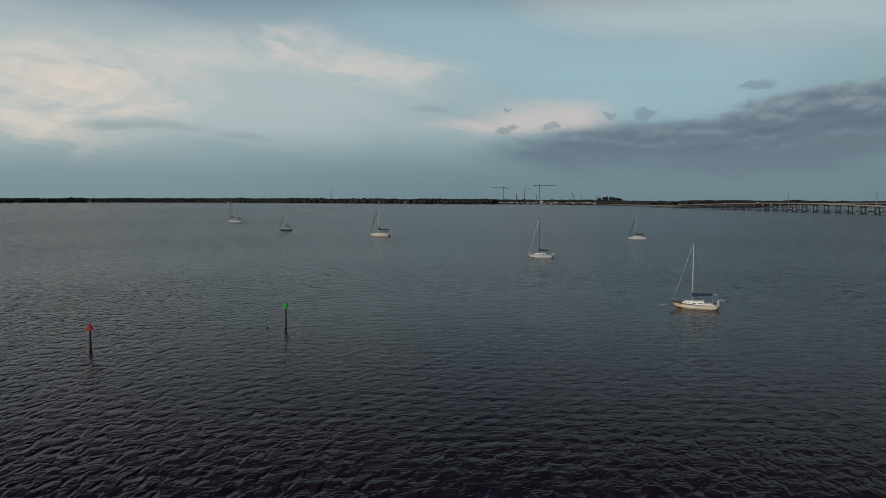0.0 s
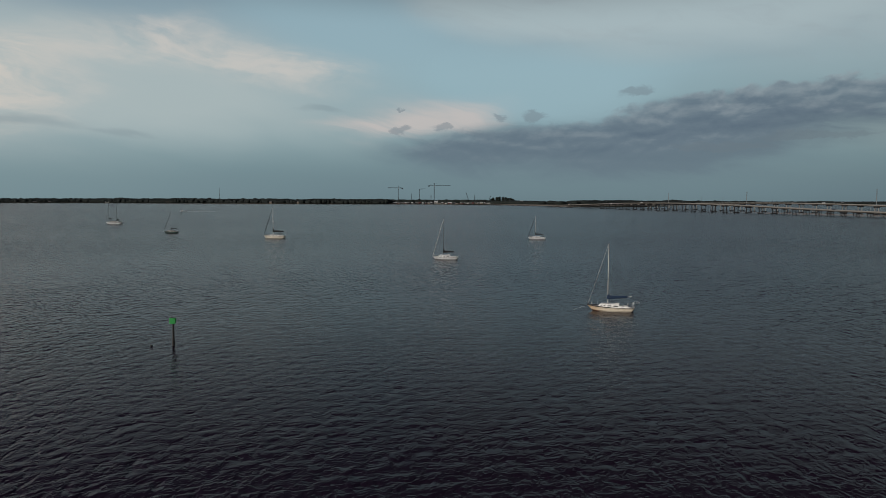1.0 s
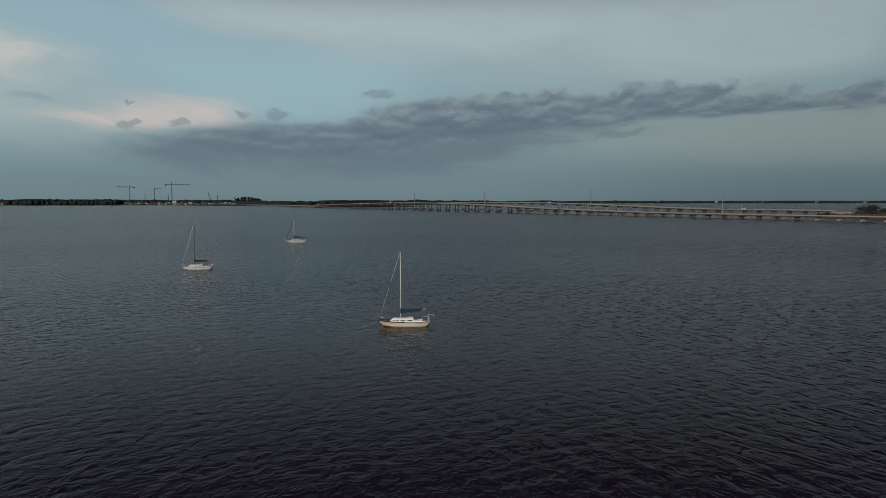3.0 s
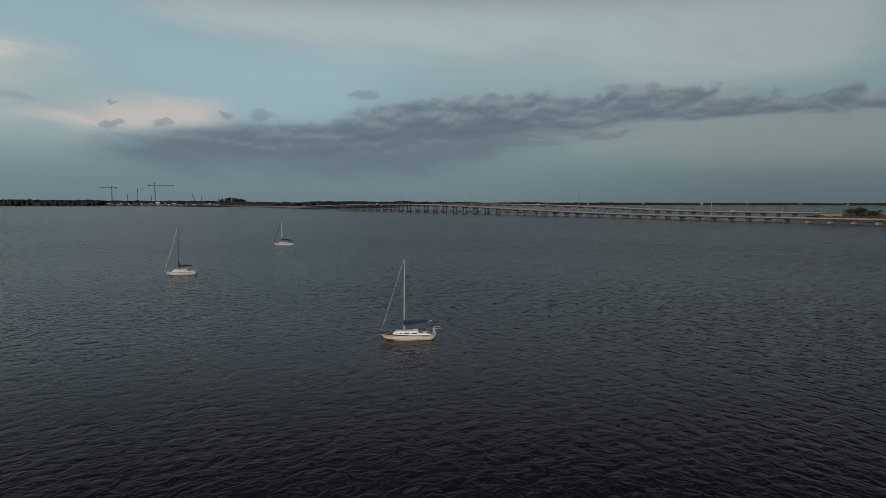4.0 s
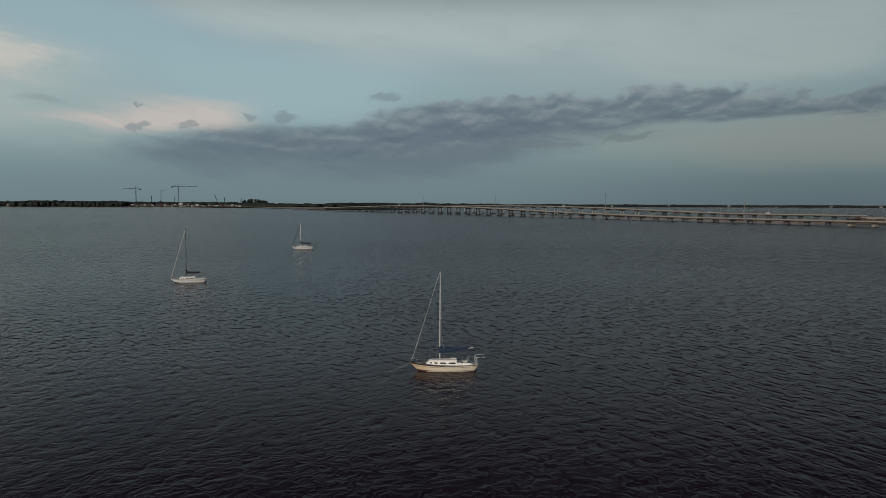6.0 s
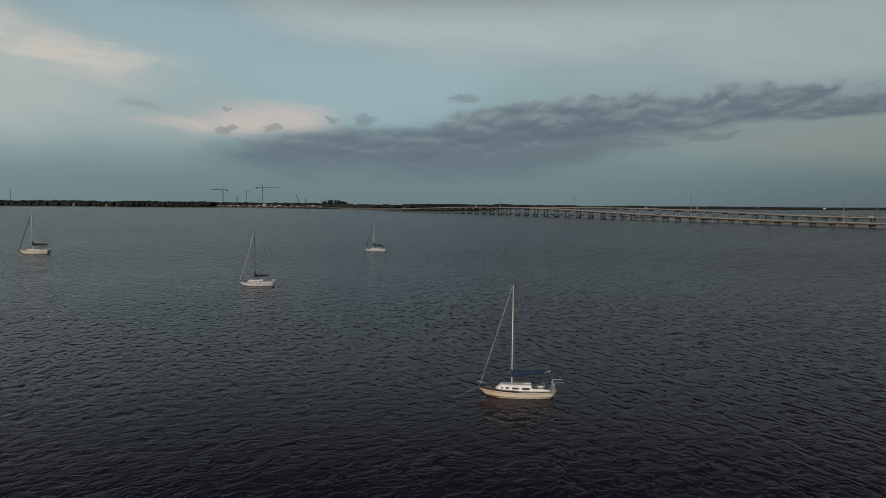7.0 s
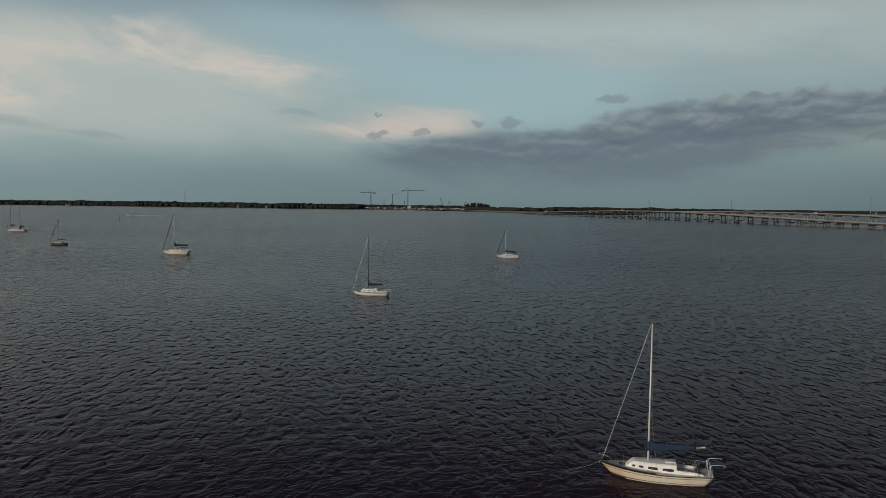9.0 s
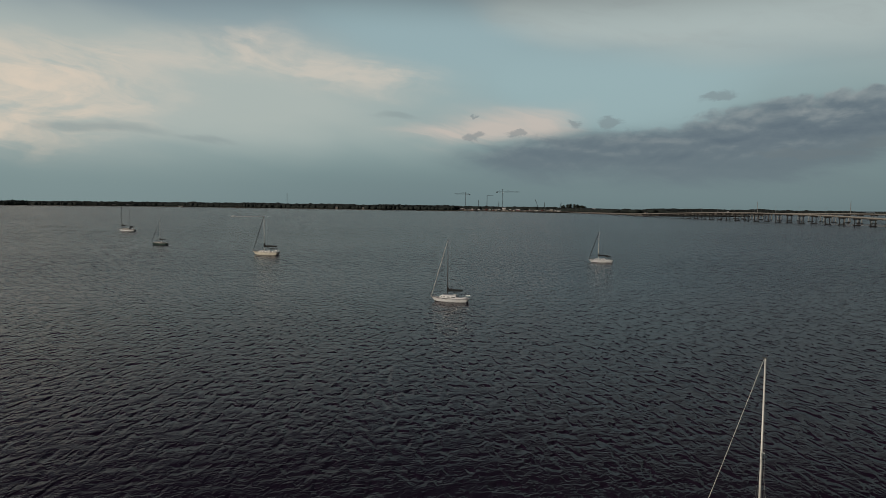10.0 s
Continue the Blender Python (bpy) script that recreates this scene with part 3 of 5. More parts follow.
def woods(name, spots, label):
    """Many crown clumps joined into one mesh; spots: x, y, base z, radius, height."""
    vs, fs, n0 = [], [], 0
    for k, (x, y, z, r, h) in enumerate(spots):
        co, tri = CLUMPS[k % 6]
        a = k * 2.4
        c, s = math.cos(a), math.sin(a)
        p = np.stack([(co[:, 0] * c - co[:, 1] * s) * r + x, (co[:, 0] * s + co[:, 1] * c) * r + y, co[:, 2] * h * 0.5 + z + h * 0.5], 1)
        vs.append(p)
        fs.append(tri + n0)
        n0 += len(co)
    co, tri = np.concatenate(vs).astype(np.float32), np.concatenate(fs).astype(np.int32)
    me = bpy.data.meshes.new(name)
    me.vertices.add(len(co))
    me.vertices.foreach_set("co", co.ravel())
    me.loops.add(tri.size)
    me.loops.foreach_set("vertex_index", tri.ravel())
    me.polygons.add(len(tri))
    me.polygons.foreach_set("loop_start", np.arange(0, tri.size, 3, dtype=np.int32))
    me.update(calc_edges=True)
    me.materials.append(M["wood"])
    return tagged(new(name, me), label, "woods", kind="stuff")


def tree_height(x, y):
    """Height of the far woods along the shore."""
    if x < 500:
        return float(np.interp(x, [-2500, -1200, -300, 200, 500], [27, 26, 23, 21, 18]))
    return float(np.interp(x, [500, 700, 1400, 1900, 2400, 3200], [17, 15, 14, 9.5, 8, 8]))


def build_woods():
    rng = random.Random(11)
    spots = []
    for pts, gap in ((SHORE, 3.0), (SHORE_EAST, 3.4)):
        for x, y, dx, dy in along(pts, gap):
            nx, ny = -dy, dx
            for row in (20, 55, 110, 180):
                if pts is SHORE and x > 180 and row < 110:
                    continue
                if math.hypot(x, y) > 4840 or (x < 900 and y < 2240):
                    continue
                o = row + rng.uniform(-15, 15)
                px, py = x + nx * o + rng.uniform(-9, 9), y + ny * o + rng.uniform(-9, 9)
                h = tree_height(px, py) * (0.88 + 0.08 * rng.random() + (0.22 if pts is SHORE else 0.55) * noise.noise(Vector((px / 120, py / 120, 2))) + (0.16 if rng.random() < 0.03 else 0))
                h *= rng.uniform(0.5, 0.85) if row < 30 else 1.0
                r = rng.uniform(9.0, 20.0) if row > 30 else rng.uniform(5.0, 13.0)
                spots.append((px, py, 0.5, r, h))
    # thickets fill the bends of the shore
    for pts in (SHORE, SHORE_EAST):
        for x, y in pts[1:-1]:
            for _ in range(140):
                px, py = x + rng.uniform(-90, 90), y + rng.uniform(25, 190)
                if math.hypot(px, py) > 4840 or (px < 900 and py < 2240) or (pts is SHORE and px > 180) or pts is SHORE_EAST:
                    continue
                spots.append((px, py, 0.5, rng.uniform(5, 10), tree_height(px, py) * rng.uniform(0.85, 1.0)))
    half = [s for s in spots if s[0] < 560 and s[1] > 1500]
    rest = [s for s in spots if not (s[0] < 560 and s[1] > 1500)]
    woods("north_shore_woods", half, "dark low woods along the far north shore")
    woods("east_shore_woods", rest, "dark mangrove woods along the far east shore")


build_woods()

# ---- the twin bridges ----

BRIDGE_X, BRIDGE_SLOPE = 642.0, -0.097
NEAR_PROFILE = [(300, 5.4), (560, 4.9), (640, 4.9), (690, 5.1), (730, 5.5), (780, 6.2), (830, 7.1), (890, 8.3), (953, 9.9), (1023, 11.8), (1102, 13.5), (1190, 14.5), (1260, 14.7), (1330, 14.3), (1400, 13.4), (1527, 10.8), (1640, 8.0), (1760, 5.5), (1900, 3.6)]
FAR_PROFILE = [(300, 5.0), (528, 8.6), (640, 8.3), (700, 8.5), (758, 9.6), (819, 11.2), (874, 12.6), (932, 13.9), (990, 14.8), (1050, 15.3), (1110, 15.4), (1200, 15.0), (1300, 14.0), (1420, 12.0), (1560, 9.0), (1700, 6.2), (1900, 3.6)]


def bridge_x(y, off):
    return BRIDGE_X + BRIDGE_SLOPE * (y - 947) + off


def deck_z(profile, y):
    ys, zs = zip(*profile)
    k = np.interp(y, ys, zs)
    return float(0.5 * k + 0.25 * np.interp(y - 25, ys, zs) + 0.25 * np.interp(y + 25, ys, zs))


def sweep(bm, section, off, profile, y0, y1, step=12.0):
    """Carry a cross-section (across, up) along the bridge's curve in height."""
    rings = []
    k = int((y1 - y0) / step) + 1
    for j in range(k + 1):
        y = y0 + (y1 - y0) * j / k
        x, z = bridge_x(y, off), deck_z(profile, y)
        rings.append([(x + a, y + a * 0.097, z + u) for a, u in section])
    return loft(bm, rings)


def build_bridge(label, off, profile, y0, y1, tall, low, wall_piers, column="dark_concrete"):
    root = thing("road_bridge", pose(0, 0, 0), label, "bridge", "twin bridges across the bay")
    bm = bmesh.new()
    sweep(bm, [(-6.2, -0.62), (-6.2, -0.35), (6.2, -0.35), (6.2, -0.62)], off, profile, y0, y1)
    part("deck", bm, "concrete", root)
    for a in (-5.0, -2.5, 0.0, 2.5, 5.0):
        bm = bmesh.new()
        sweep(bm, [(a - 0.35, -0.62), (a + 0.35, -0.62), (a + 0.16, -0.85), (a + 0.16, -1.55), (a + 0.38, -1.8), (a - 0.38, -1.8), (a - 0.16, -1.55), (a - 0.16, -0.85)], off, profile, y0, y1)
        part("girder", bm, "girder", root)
    bm = bmesh.new()
    sweep(bm, [(-5.6, -0.346), (-5.6, -0.30), (5.6, -0.30), (5.6, -0.346)], off, profile, y0, y1)
    part("roadway", bm, "road", root)
    for s in (-1, 1):
        bm = bmesh.new()
        sweep(bm, [(s * 6.25 - 0.18, -0.66), (s * 6.25 - 0.12, 0.42), (s * 6.25 + 0.12, 0.42), (s * 6.25 + 0.18, -0.66)], off, profile, y0, y1)
        part("parapet", bm, "pale_concrete", root)
    ang = math.atan2(-BRIDGE_SLOPE, 1.0)
    wide = 1.1 if column == "dark_concrete" else 0.9
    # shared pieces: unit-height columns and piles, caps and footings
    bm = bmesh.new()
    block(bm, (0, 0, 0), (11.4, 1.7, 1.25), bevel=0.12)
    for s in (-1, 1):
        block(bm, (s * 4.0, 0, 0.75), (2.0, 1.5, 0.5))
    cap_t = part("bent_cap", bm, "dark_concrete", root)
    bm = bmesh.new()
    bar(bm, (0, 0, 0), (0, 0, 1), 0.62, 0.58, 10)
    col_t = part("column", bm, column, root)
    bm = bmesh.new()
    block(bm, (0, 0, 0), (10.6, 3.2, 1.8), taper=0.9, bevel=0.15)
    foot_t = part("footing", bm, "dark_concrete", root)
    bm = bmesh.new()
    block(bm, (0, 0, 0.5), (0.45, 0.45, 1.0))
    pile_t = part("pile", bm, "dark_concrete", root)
    bm = bmesh.new()
    block(bm, (0, 0, 0.5), (8.0, 1.6, 1.0), taper=1.05)
    wall_t = part("pier_wall", bm, "pale_concrete", root)
    protos = [cap_t, col_t, foot_t, pile_t, wall_t]

    def bent(y, kind):
        x, z = bridge_x(y, off), deck_z(profile, y)
        under = z - 1.8
        b = new("bent")
        b.parent = root
        b.matrix_basis = Matrix.Translation((x, y, 0)) @ Matrix.Rotation(ang, 4, "Z")
        if kind == "tall":
            shared("bent_cap", cap_t, b, pose(0, 0, under - 1.0 + 0.02))
            for s in (-3.3, 3.3):
                shared("column", col_t, b, pose(s, 0, 0.6) @ Matrix.Diagonal((wide, wide, under - 2.2, 1)))
            shared("footing", foot_t, b, pose(0, 0, 0.35))
        elif kind == "low":
            shared("bent_cap", cap_t, b, pose(0, 0, under - 0.55) @ Matrix.Diagonal((1.0, 0.75, 0.85, 1)))
            for k in range(5):
                shared("pile", pile_t, b, pose(-4.6 + 2.3 * k, 0, -1.5) @ Matrix.Diagonal((1, 1, under + 0.7, 1)))
        else:
            shared("bent_cap", cap_t, b, pose(0, 0, under - 0.5) @ Matrix.Diagonal((1.0, 1.2, 0.8, 1)))
            shared("pier_wall", wall_t, b, pose(0, 0, -1.0) @ Matrix.Diagonal((1, 1.6, under + 0.4, 1)))

    for y in tall:
        bent(y, "tall")
    for y in low:
        bent(y, "low")
    for y in wall_piers:
        bent(y, "wall")
    for p in protos:
        bpy.data.objects.remove(p)
    return root


near_bridge = build_bridge("long tan concrete road bridge with a gentle hump and dark bents", 0.0, NEAR_PROFILE, 300, 1895,
                           [969 + 29.0 * k for k in range(20)], [905 - 21.3 * k for k in range(20)] + [926.5, 948] + [1549 + 21.3 * k for k in range(8)], [478, 456, 434, 412, 390, 368, 346])
far_bridge = build_bridge("parallel concrete road bridge behind the first, higher at its near end", 110.0, FAR_PROFILE, 528, 1895,
                          [819 + 29.0 * k for k in range(25)], [798 - 19.8 * k for k in range(13)] + [1544 + 22 * k for k in range(8)], [], "pale_concrete")


def street_lamp(x, y, z, s, group):
    root = thing("street_lamp", pose(x, y, z, 0, 0, 5.5), "slim grey street lamp on the bridge parapet", "street lamp", group)
    bm = bmesh.new()
    bar(bm, (0, 0, -0.3), (0, 0, 10.6), 0.16, 0.09, 8)
    part("pole", bm, "galvanised", root)
    bm = bmesh.new()
    run(bm, [(0, 0, 10.3), (0.5 * s, 0, 10.9), (1.4 * s, 0, 11.15), (2.2 * s, 0, 11.2)], 0.07)
    part("arm", bm, "galvanised", root)
    bm = bmesh.new()
    block(bm, (2.5 * s, 0, 11.17), (0.8, 0.34, 0.16), taper=0.8)
    part("lamp_head", bm, "galvanised", root)
    return root


first_lamp = None
for k in range(19):
    y = 444 + 58 * k
    m = pose(bridge_x(y, 0) - 6.0, y, deck_z(NEAR_PROFILE, y) + 0.4, 0, 0, 5.5)
    first_lamp = copy_thing(first_lamp, m) if first_lamp else street_lamp(m.translation.x, y, m.translation.z, 1, "bridge lamps")


def steel_pole(x, y, h):
    root = thing("power_pole", pose(x, y, 0), "tall pale tapered steel power pole standing in the bay", "power pole", "power poles along the bridges")
    bm = bmesh.new()
    bar(bm, (0, 0, -1), (0, 0, 1.4), 1.6, 1.6, 12)
    part("pile_cap", bm, "pale_concrete", root)
    bm = bmesh.new()
    bar(bm, (0, 0, 1.4), (0, 0, h), 0.75, 0.34, 10)
    part("shaft", bm, "galvanised", root)
    for z in (h - 1.5, h - 4.5, h - 7.5):
        bm = bmesh.new()
        run(bm, [(-1.6, 0, z + 0.25), (0, 0, z), (1.6, 0, z + 0.25)], 0.14)
        part("crossarm", bm, "galvanised", root)
    return root


for x, y, h in ((785, 1600, 36), (807, 1310, 36), (837, 1003, 38), (862, 740, 30), (887, 475, 36)):
    steel_pole(x, y, h)


# ---- sailing boats ----


class Hull:
    """Shape of a sailing hull: x runs from stern (-) to bow (+), z up from the waterline."""

    def __init__(self, length, beam, free):
        self.L, self.B, self.F = length, beam, free

    def half(self, s):
        k = [0.0, 0.12, 0.3, 0.48, 0.65, 0.8, 0.91, 0.97, 1.0]
        v = [0.66, 0.80, 0.95, 1.0, 0.93, 0.70, 0.38, 0.16, 0.03]
        return self.B / 2 * sum(float(np.interp(min(1.0, max(0.0, s + d)), k, v)) for d in (-0.05, -0.025, 0.0, 0.025, 0.05) if s + d <= 1.0 or d <= 0) / (5 if s <= 0.95 else 4 if s <= 0.975 else 3) * min(1.0, (1.0 - s) / 0.06 + 0.08)

    def fine(self, s):
        """How far the sections sharpen towards the bow."""
        return max(0.0, (s - 0.5) / 0.5) ** 1.6

    def sheer(self, s):
        return self.F * (0.90 + 0.42 * max(0, s - 0.35) ** 1.7 * 1.6 + 0.10 * max(0, 0.35 - s))

    def point(self, s, f, side, out=0.0):
        """f: 0 at the keel line, 0.35 at the waterline, 1 at the deck edge."""
        b, top = self.half(s), self.sheer(s)
        if f >= 0.35:
            k = (f - 0.35) / 0.65
            z = top * k
            y = b * (0.88 - 0.5 * self.fine(s) + (0.12 + 0.5 * self.fine(s)) * k ** (0.6 + 0.5 * self.fine(s)))
        else:
            k = f / 0.35
            z = -0.55 * (1 - k) ** 0.8
            y = b * (0.88 - 0.5 * self.fine(s)) * k ** 0.7
        low = 1 - max(0.0, z) / top
        x = -self.L / 2 + s * self.L - low * self.L * 0.12 * max(0, (s - 0.72) / 0.28) ** 1.4 + low * self.L * 0.07 * max(0, (0.2 - s) / 0.2) - min(0, z) * 0.8 * (0.5 - s)
        return Vector((x, side * (y + out), z))


def hull_strip(h, f0, f1, out, s0=0.0, s1=0.995, n=28):
    """A band round one side of the hull, slightly proud."""
    bm = bmesh.new()
    for side in (-1, 1):
        rows = []
        for k in range(n + 1):
            s = s0 + (s1 - s0) * k / n
            rows.append([h.point(s, f0, side, 0.0), h.point(s, f0, side, out), h.point(s, f1, side, out), h.point(s, f1, side, 0.0)])
        loft(bm, rows)
    return bm


def sailing_boat(name, m, label, p, group="moored sailing boats"):
    """p: sizes and colours of one boat."""
    L, mast_h = p["length"], p["mast"]
    h = Hull(L, L * 0.31, p.get("free", 0.115 * L))
    root = thing(name, m, label, "sailboat", group)
    # hull skin
    bm = bmesh.new()
    st = [k / 26 for k in range(27)]
    fr = [0.0, 0.15, 0.35, 0.5, 0.65, 0.82, 0.93, 1.0]
    rings = [[h.point(s, f, -1) for f in fr[::-1]] + [h.point(s, f, 1) for f in fr[1:]] for s in st]
    rows = [[bm.verts.new(q) for q in r] for r in rings]
    for a, b in zip(rows, rows[1:]):
        for k in range(len(a) - 1):
            bm.faces.new((a[k], a[k + 1], b[k + 1], b[k]))
    bm.faces.new(rows[0])
    bmesh.ops.recalc_face_normals(bm, faces=bm.faces)
    part("hull", bm, p["hull"], root, smooth=True)
    part("waterline_band", hull_strip(h, 0.30, p.get("band_f", 0.44), 0.012), p.get("band", "antifoul"), root, "rust-brown stained band at the waterline" if "band" not in p else "dark band at the waterline")
    part("rub_rail", hull_strip(h, p.get("rail_f", 0.955), 1.0, 0.03), p.get("rail", "dark_trim"), root, "black rub rail below the deck edge")
    part("cove_stripe", hull_strip(h, 0.81, 0.84, 0.010), "brown_trim", root)
    # deck with a cockpit opening
    c0, c1, wc = 0.10, 0.32, h.B * 0.24
    bm = bmesh.new()
    ss = sorted(set([0.0, c0, c1] + st))
    grid = []
    for s in ss:
        b, z = h.half(s) * 0.985, h.sheer(s)
        w = min(wc, b * 0.8)
        x = -L / 2 + s * L
        grid.append([bm.verts.new((x, y, z + 0.05 * (1 - (y / max(b, 0.01)) ** 2) - 0.015)) for y in (-b, -w, 0, w, b)])
    for (s, a), b in zip(zip(ss, grid), grid[1:]):
        for k in range(4):
            if k in (1, 2) and c0 <= s < c1 - 1e-6:
                continue
            bm.faces.new((a[k], b[k], b[k + 1], a[k + 1]))
    bmesh.ops.recalc_face_normals(bm, faces=bm.faces)
    part("deck", bm, "deck_paint", root)
    # cockpit well with seats
    zc, xa, xb = h.sheer(0.2), -L / 2 + c0 * L, -L / 2 + c1 * L
    bm = bmesh.new()
    ring = [(xa, -wc), (xb, -wc), (xb, wc), (xa, wc)]
    top = [bm.verts.new((x, y, zc + 0.03)) for x, y in ring]
    bot = [bm.verts.new((x, y, zc - 0.75)) for x, y in ring]
    for k in range(4):
        bm.faces.new((top[k], top[(k + 1) % 4], bot[(k + 1) % 4], bot[k]))
    bm.faces.new(bot)
    well = part("cockpit", bm, "deck_paint", root)
    for s in (-1, 1):
        bm = bmesh.new()
        block(bm, ((xa + xb) / 2, s * wc * 0.72, zc - 0.42), (xb - xa, wc * 0.5, 0.5), bevel=0.03)
        part("seat", bm, "deck_paint", well)
        bm = bmesh.new()
        loft(bm, [[(x, s * (wc + a), zc + u) for a, u in ((0.02, -0.02), (0.05, hh), (0.16, hh), (0.2, -0.02))] for x, hh in ((xa - 0.1, 0.14), (xa + 0.5, 0.24), (xb - 0.3, 0.30), (xb + 0.1, 0.34))])
        part("coaming", bm, p["house"], root)
    # cabin house
    x0, x1 = xb, L * 0.27
    wide = h.B * 0.30

    def cabin(x):
        k = (x - x0) / (x1 - x0)
        w = wide * (1 - 0.42 * k ** 1.6)
        zt = h.sheer((x + L / 2) / L)
        hh = (p.get("cabin", 0.068) * L) * (1 - 0.18 * k) * min(1.0, (1.0 - k) / 0.16 + 0.05)
        return w, zt, hh

    bm = bmesh.new()
    rings = []
    for j in range(17):
        x = x0 + (x1 - x0) * j / 16
        w, zt, hh = cabin(x)
        rings.append([(x, -w, zt - 0.03), (x, -w * 0.93, zt + hh * 0.88), (x, -w * 0.80, zt + hh), (x, 0, zt + hh + 0.07), (x, w * 0.80, zt + hh), (x, w * 0.93, zt + hh * 0.88), (x, w, zt - 0.03)])
    loft(bm, rings)
    house = part("cabin", bm, p["house"], root)
    spans = ((0.05, 0.27, 0.34), (0.36, 0.55, 0.34), (0.64, 0.73, 0.30), (0.80, 0.87, 0.30))
    for lo, hi, hgt in spans:
        for s in (-1, 1):
            bm = bmesh.new()
            rows = []
            for j in range(7):
                x = x0 + (x1 - x0) * (lo + (hi - lo) * j / 6)
                w, zt, hh = cabin(x)
                end = 0.72 if j in (0, 6) else 1.0
                mid, tall = 0.46, hgt * end * 0.5
                q = []
                for f, o in ((mid - tall, 0.0), (mid - tall, 0.022), (mid + tall, 0.022), (mid + tall, 0.0)):
                    y = w * (1 - 0.07 * f / 0.88) + o
                    q.append((x, s * y, zt - 0.03 + (hh * 0.88 + 0.03) * f))
                rows.append(q)
            loft(bm, rows)
            part("cabin_window", bm, "window", house)
    # hatches and sliding companionway
    bm = bmesh.new()
    w, zt, hh = cabin(x0 + 0.5)
    block(bm, (x0 + 0.45, 0, zt + hh + 0.09), (0.9, 0.75, 0.10), bevel=0.03)
    part("companionway_hatch", bm, "deck_paint", root)
    bm = bmesh.new()
    xf = L * 0.30
    block(bm, (xf, 0, h.sheer(0.8) + 0.07), (0.55, 0.55, 0.10), bevel=0.03)
    part("fore_hatch", bm, "window", root)
    bm = bmesh.new()
    block(bm, (x0 - 0.012, 0, zt + 0.06), (0.03, 0.62, 0.62))
    part("companionway_board", bm, "deck_paint", root)
    # spars
    xm = p.get("mast_x", 0.06) * L
    zm = h.sheer((xm + L / 2) / L) + 0.4
    sticks = [(xm, mast_h, 1.0)]
    if p.get("mizzen"):
        sticks.append((p["mizzen"] * L, mast_h * 0.98, 0.7))
    for k, (x, top_z, size) in enumerate(sticks):
        zb = h.sheer((x + L / 2) / L) - 0.05
        bm = bmesh.new()
        bar(bm, (x, 0, zb), (x - 0.006 * L, 0, top_z), 0.088 * L / 9.7, 0.06 * L / 9.7, 10)
        mast = part("mast", bm, p["spar"], root, smooth=True)
        bm = bmesh.new()
        block(bm, (x - 0.02, 0, top_z + 0.04), (0.34, 0.14, 0.10), bevel=0.02)
        bar(bm, (x - 0.1, 0.03, top_z), (x - 0.1, 0.03, top_z + 0.45), 0.012, 0.008, 6)
        part("masthead", bm, "dark_alloy", mast)
        for s in (-1, 1):
            bm = bmesh.new()
            zs = zb + (top_z - zb) * 0.5
            bar(bm, (x, 0, zs), (x - 0.18, s * L * 0.085, zs + 0.06), 0.035, 0.022, 6)
            part("spreader", bm, p["spar"], mast)
            for foot, via in ((-0.02, True), (0.05, False), (-0.07, False)):
                bm = bmesh.new()
                fx = x + foot * L - 0.05
                chain = (fx, s * h.half((fx + L / 2) / L) * 0.93, h.sheer((fx + L / 2) / L))
                tip = (x - 0.004 * L, s * 0.05, top_z - 0.1) if via else (x - 0.02, s * 0.06, zs - 0.1)
                run(bm, [chain, (x - 0.18, s * L * 0.085, zs + 0.06), tip] if via else [chain, tip], WIRE * p.get("wire", 1.0), 5)
                part("shroud", bm, "galvanised", root)
        # boom, sail cover
        zbm = zb + (0.185 if k == 0 else 0.14) * L * 0.95
        bl = 0.40 * L * size if k == 0 else 0.24 * L
        bl = p.get("boom", bl) if k == 0 else bl
        bm = bmesh.new()
        rise = p.get("boom_up", 0.15) / bl
        bar(bm, (x - 0.08, 0, zbm), (x - bl, 0, zbm + rise * bl), 0.07, 0.06, 8)
        part("boom", bm, "alloy" if p["spar"] == "alloy" else p["spar"], root, smooth=True)
        bm = bmesh.new()
        block(bm, (x - bl + 0.12, 0, zbm + rise * bl), (0.34, 0.11, 0.13), bevel=0.03)
        part("boom_end", bm, p["spar"], root)
        cover_len = bl * p.get("cover_part", 0.9)
        bm = bmesh.new()
        rows = []
        rnd = random.Random(int(L * 10) + k)
        for j in range(15):
            f = j / 14
            xx = x + 0.14 - (cover_len + 0.14) * f
            hh = (0.60 - 0.32 * f + 0.06 * rnd.uniform(-1, 1)) * L / 9.7 * p.get("cover_h", 1.0)
            if p.get("stack"):
                hh = (0.40 - 0.14 * f + 0.04 * rnd.uniform(-1, 1) + (0.42 if f < 0.09 else 0.0)) * L / 9.7 * p["stack"]
            elif f < 0.09:
                hh *= 1.4
            ww = (0.20 - 0.06 * f) * L / 9.7
            sag = -0.12 + 0.03 * rnd.uniform(-1, 1)
            rows.append([(xx, math.sin(t) * ww * (1.0 if math.cos(t) < 0.3 else 0.6), zbm + rise * max(0, x - xx) + sag + hh * 0.5 + math.cos(t) * hh * 0.56) for t in [2 * math.pi * q / 10 for q in range(10)]])
        loft(bm, rows)
        part("sail_cover", bm, p["cover"], root, smooth=True)
        # topping lift
        bm = bmesh.new()
        run(bm, [(x - bl + 0.1, 0, zbm + rise * bl + 0.06), (x - 0.1, 0, top_z - 0.05)], WIRE * 0.55 * p.get("wire", 1.0), 4)
        part("topping_lift", bm, "dark_alloy", root)
    # fore and back stays
    bow = h.point(0.985, 1.0, 1)
    bow.y = 0
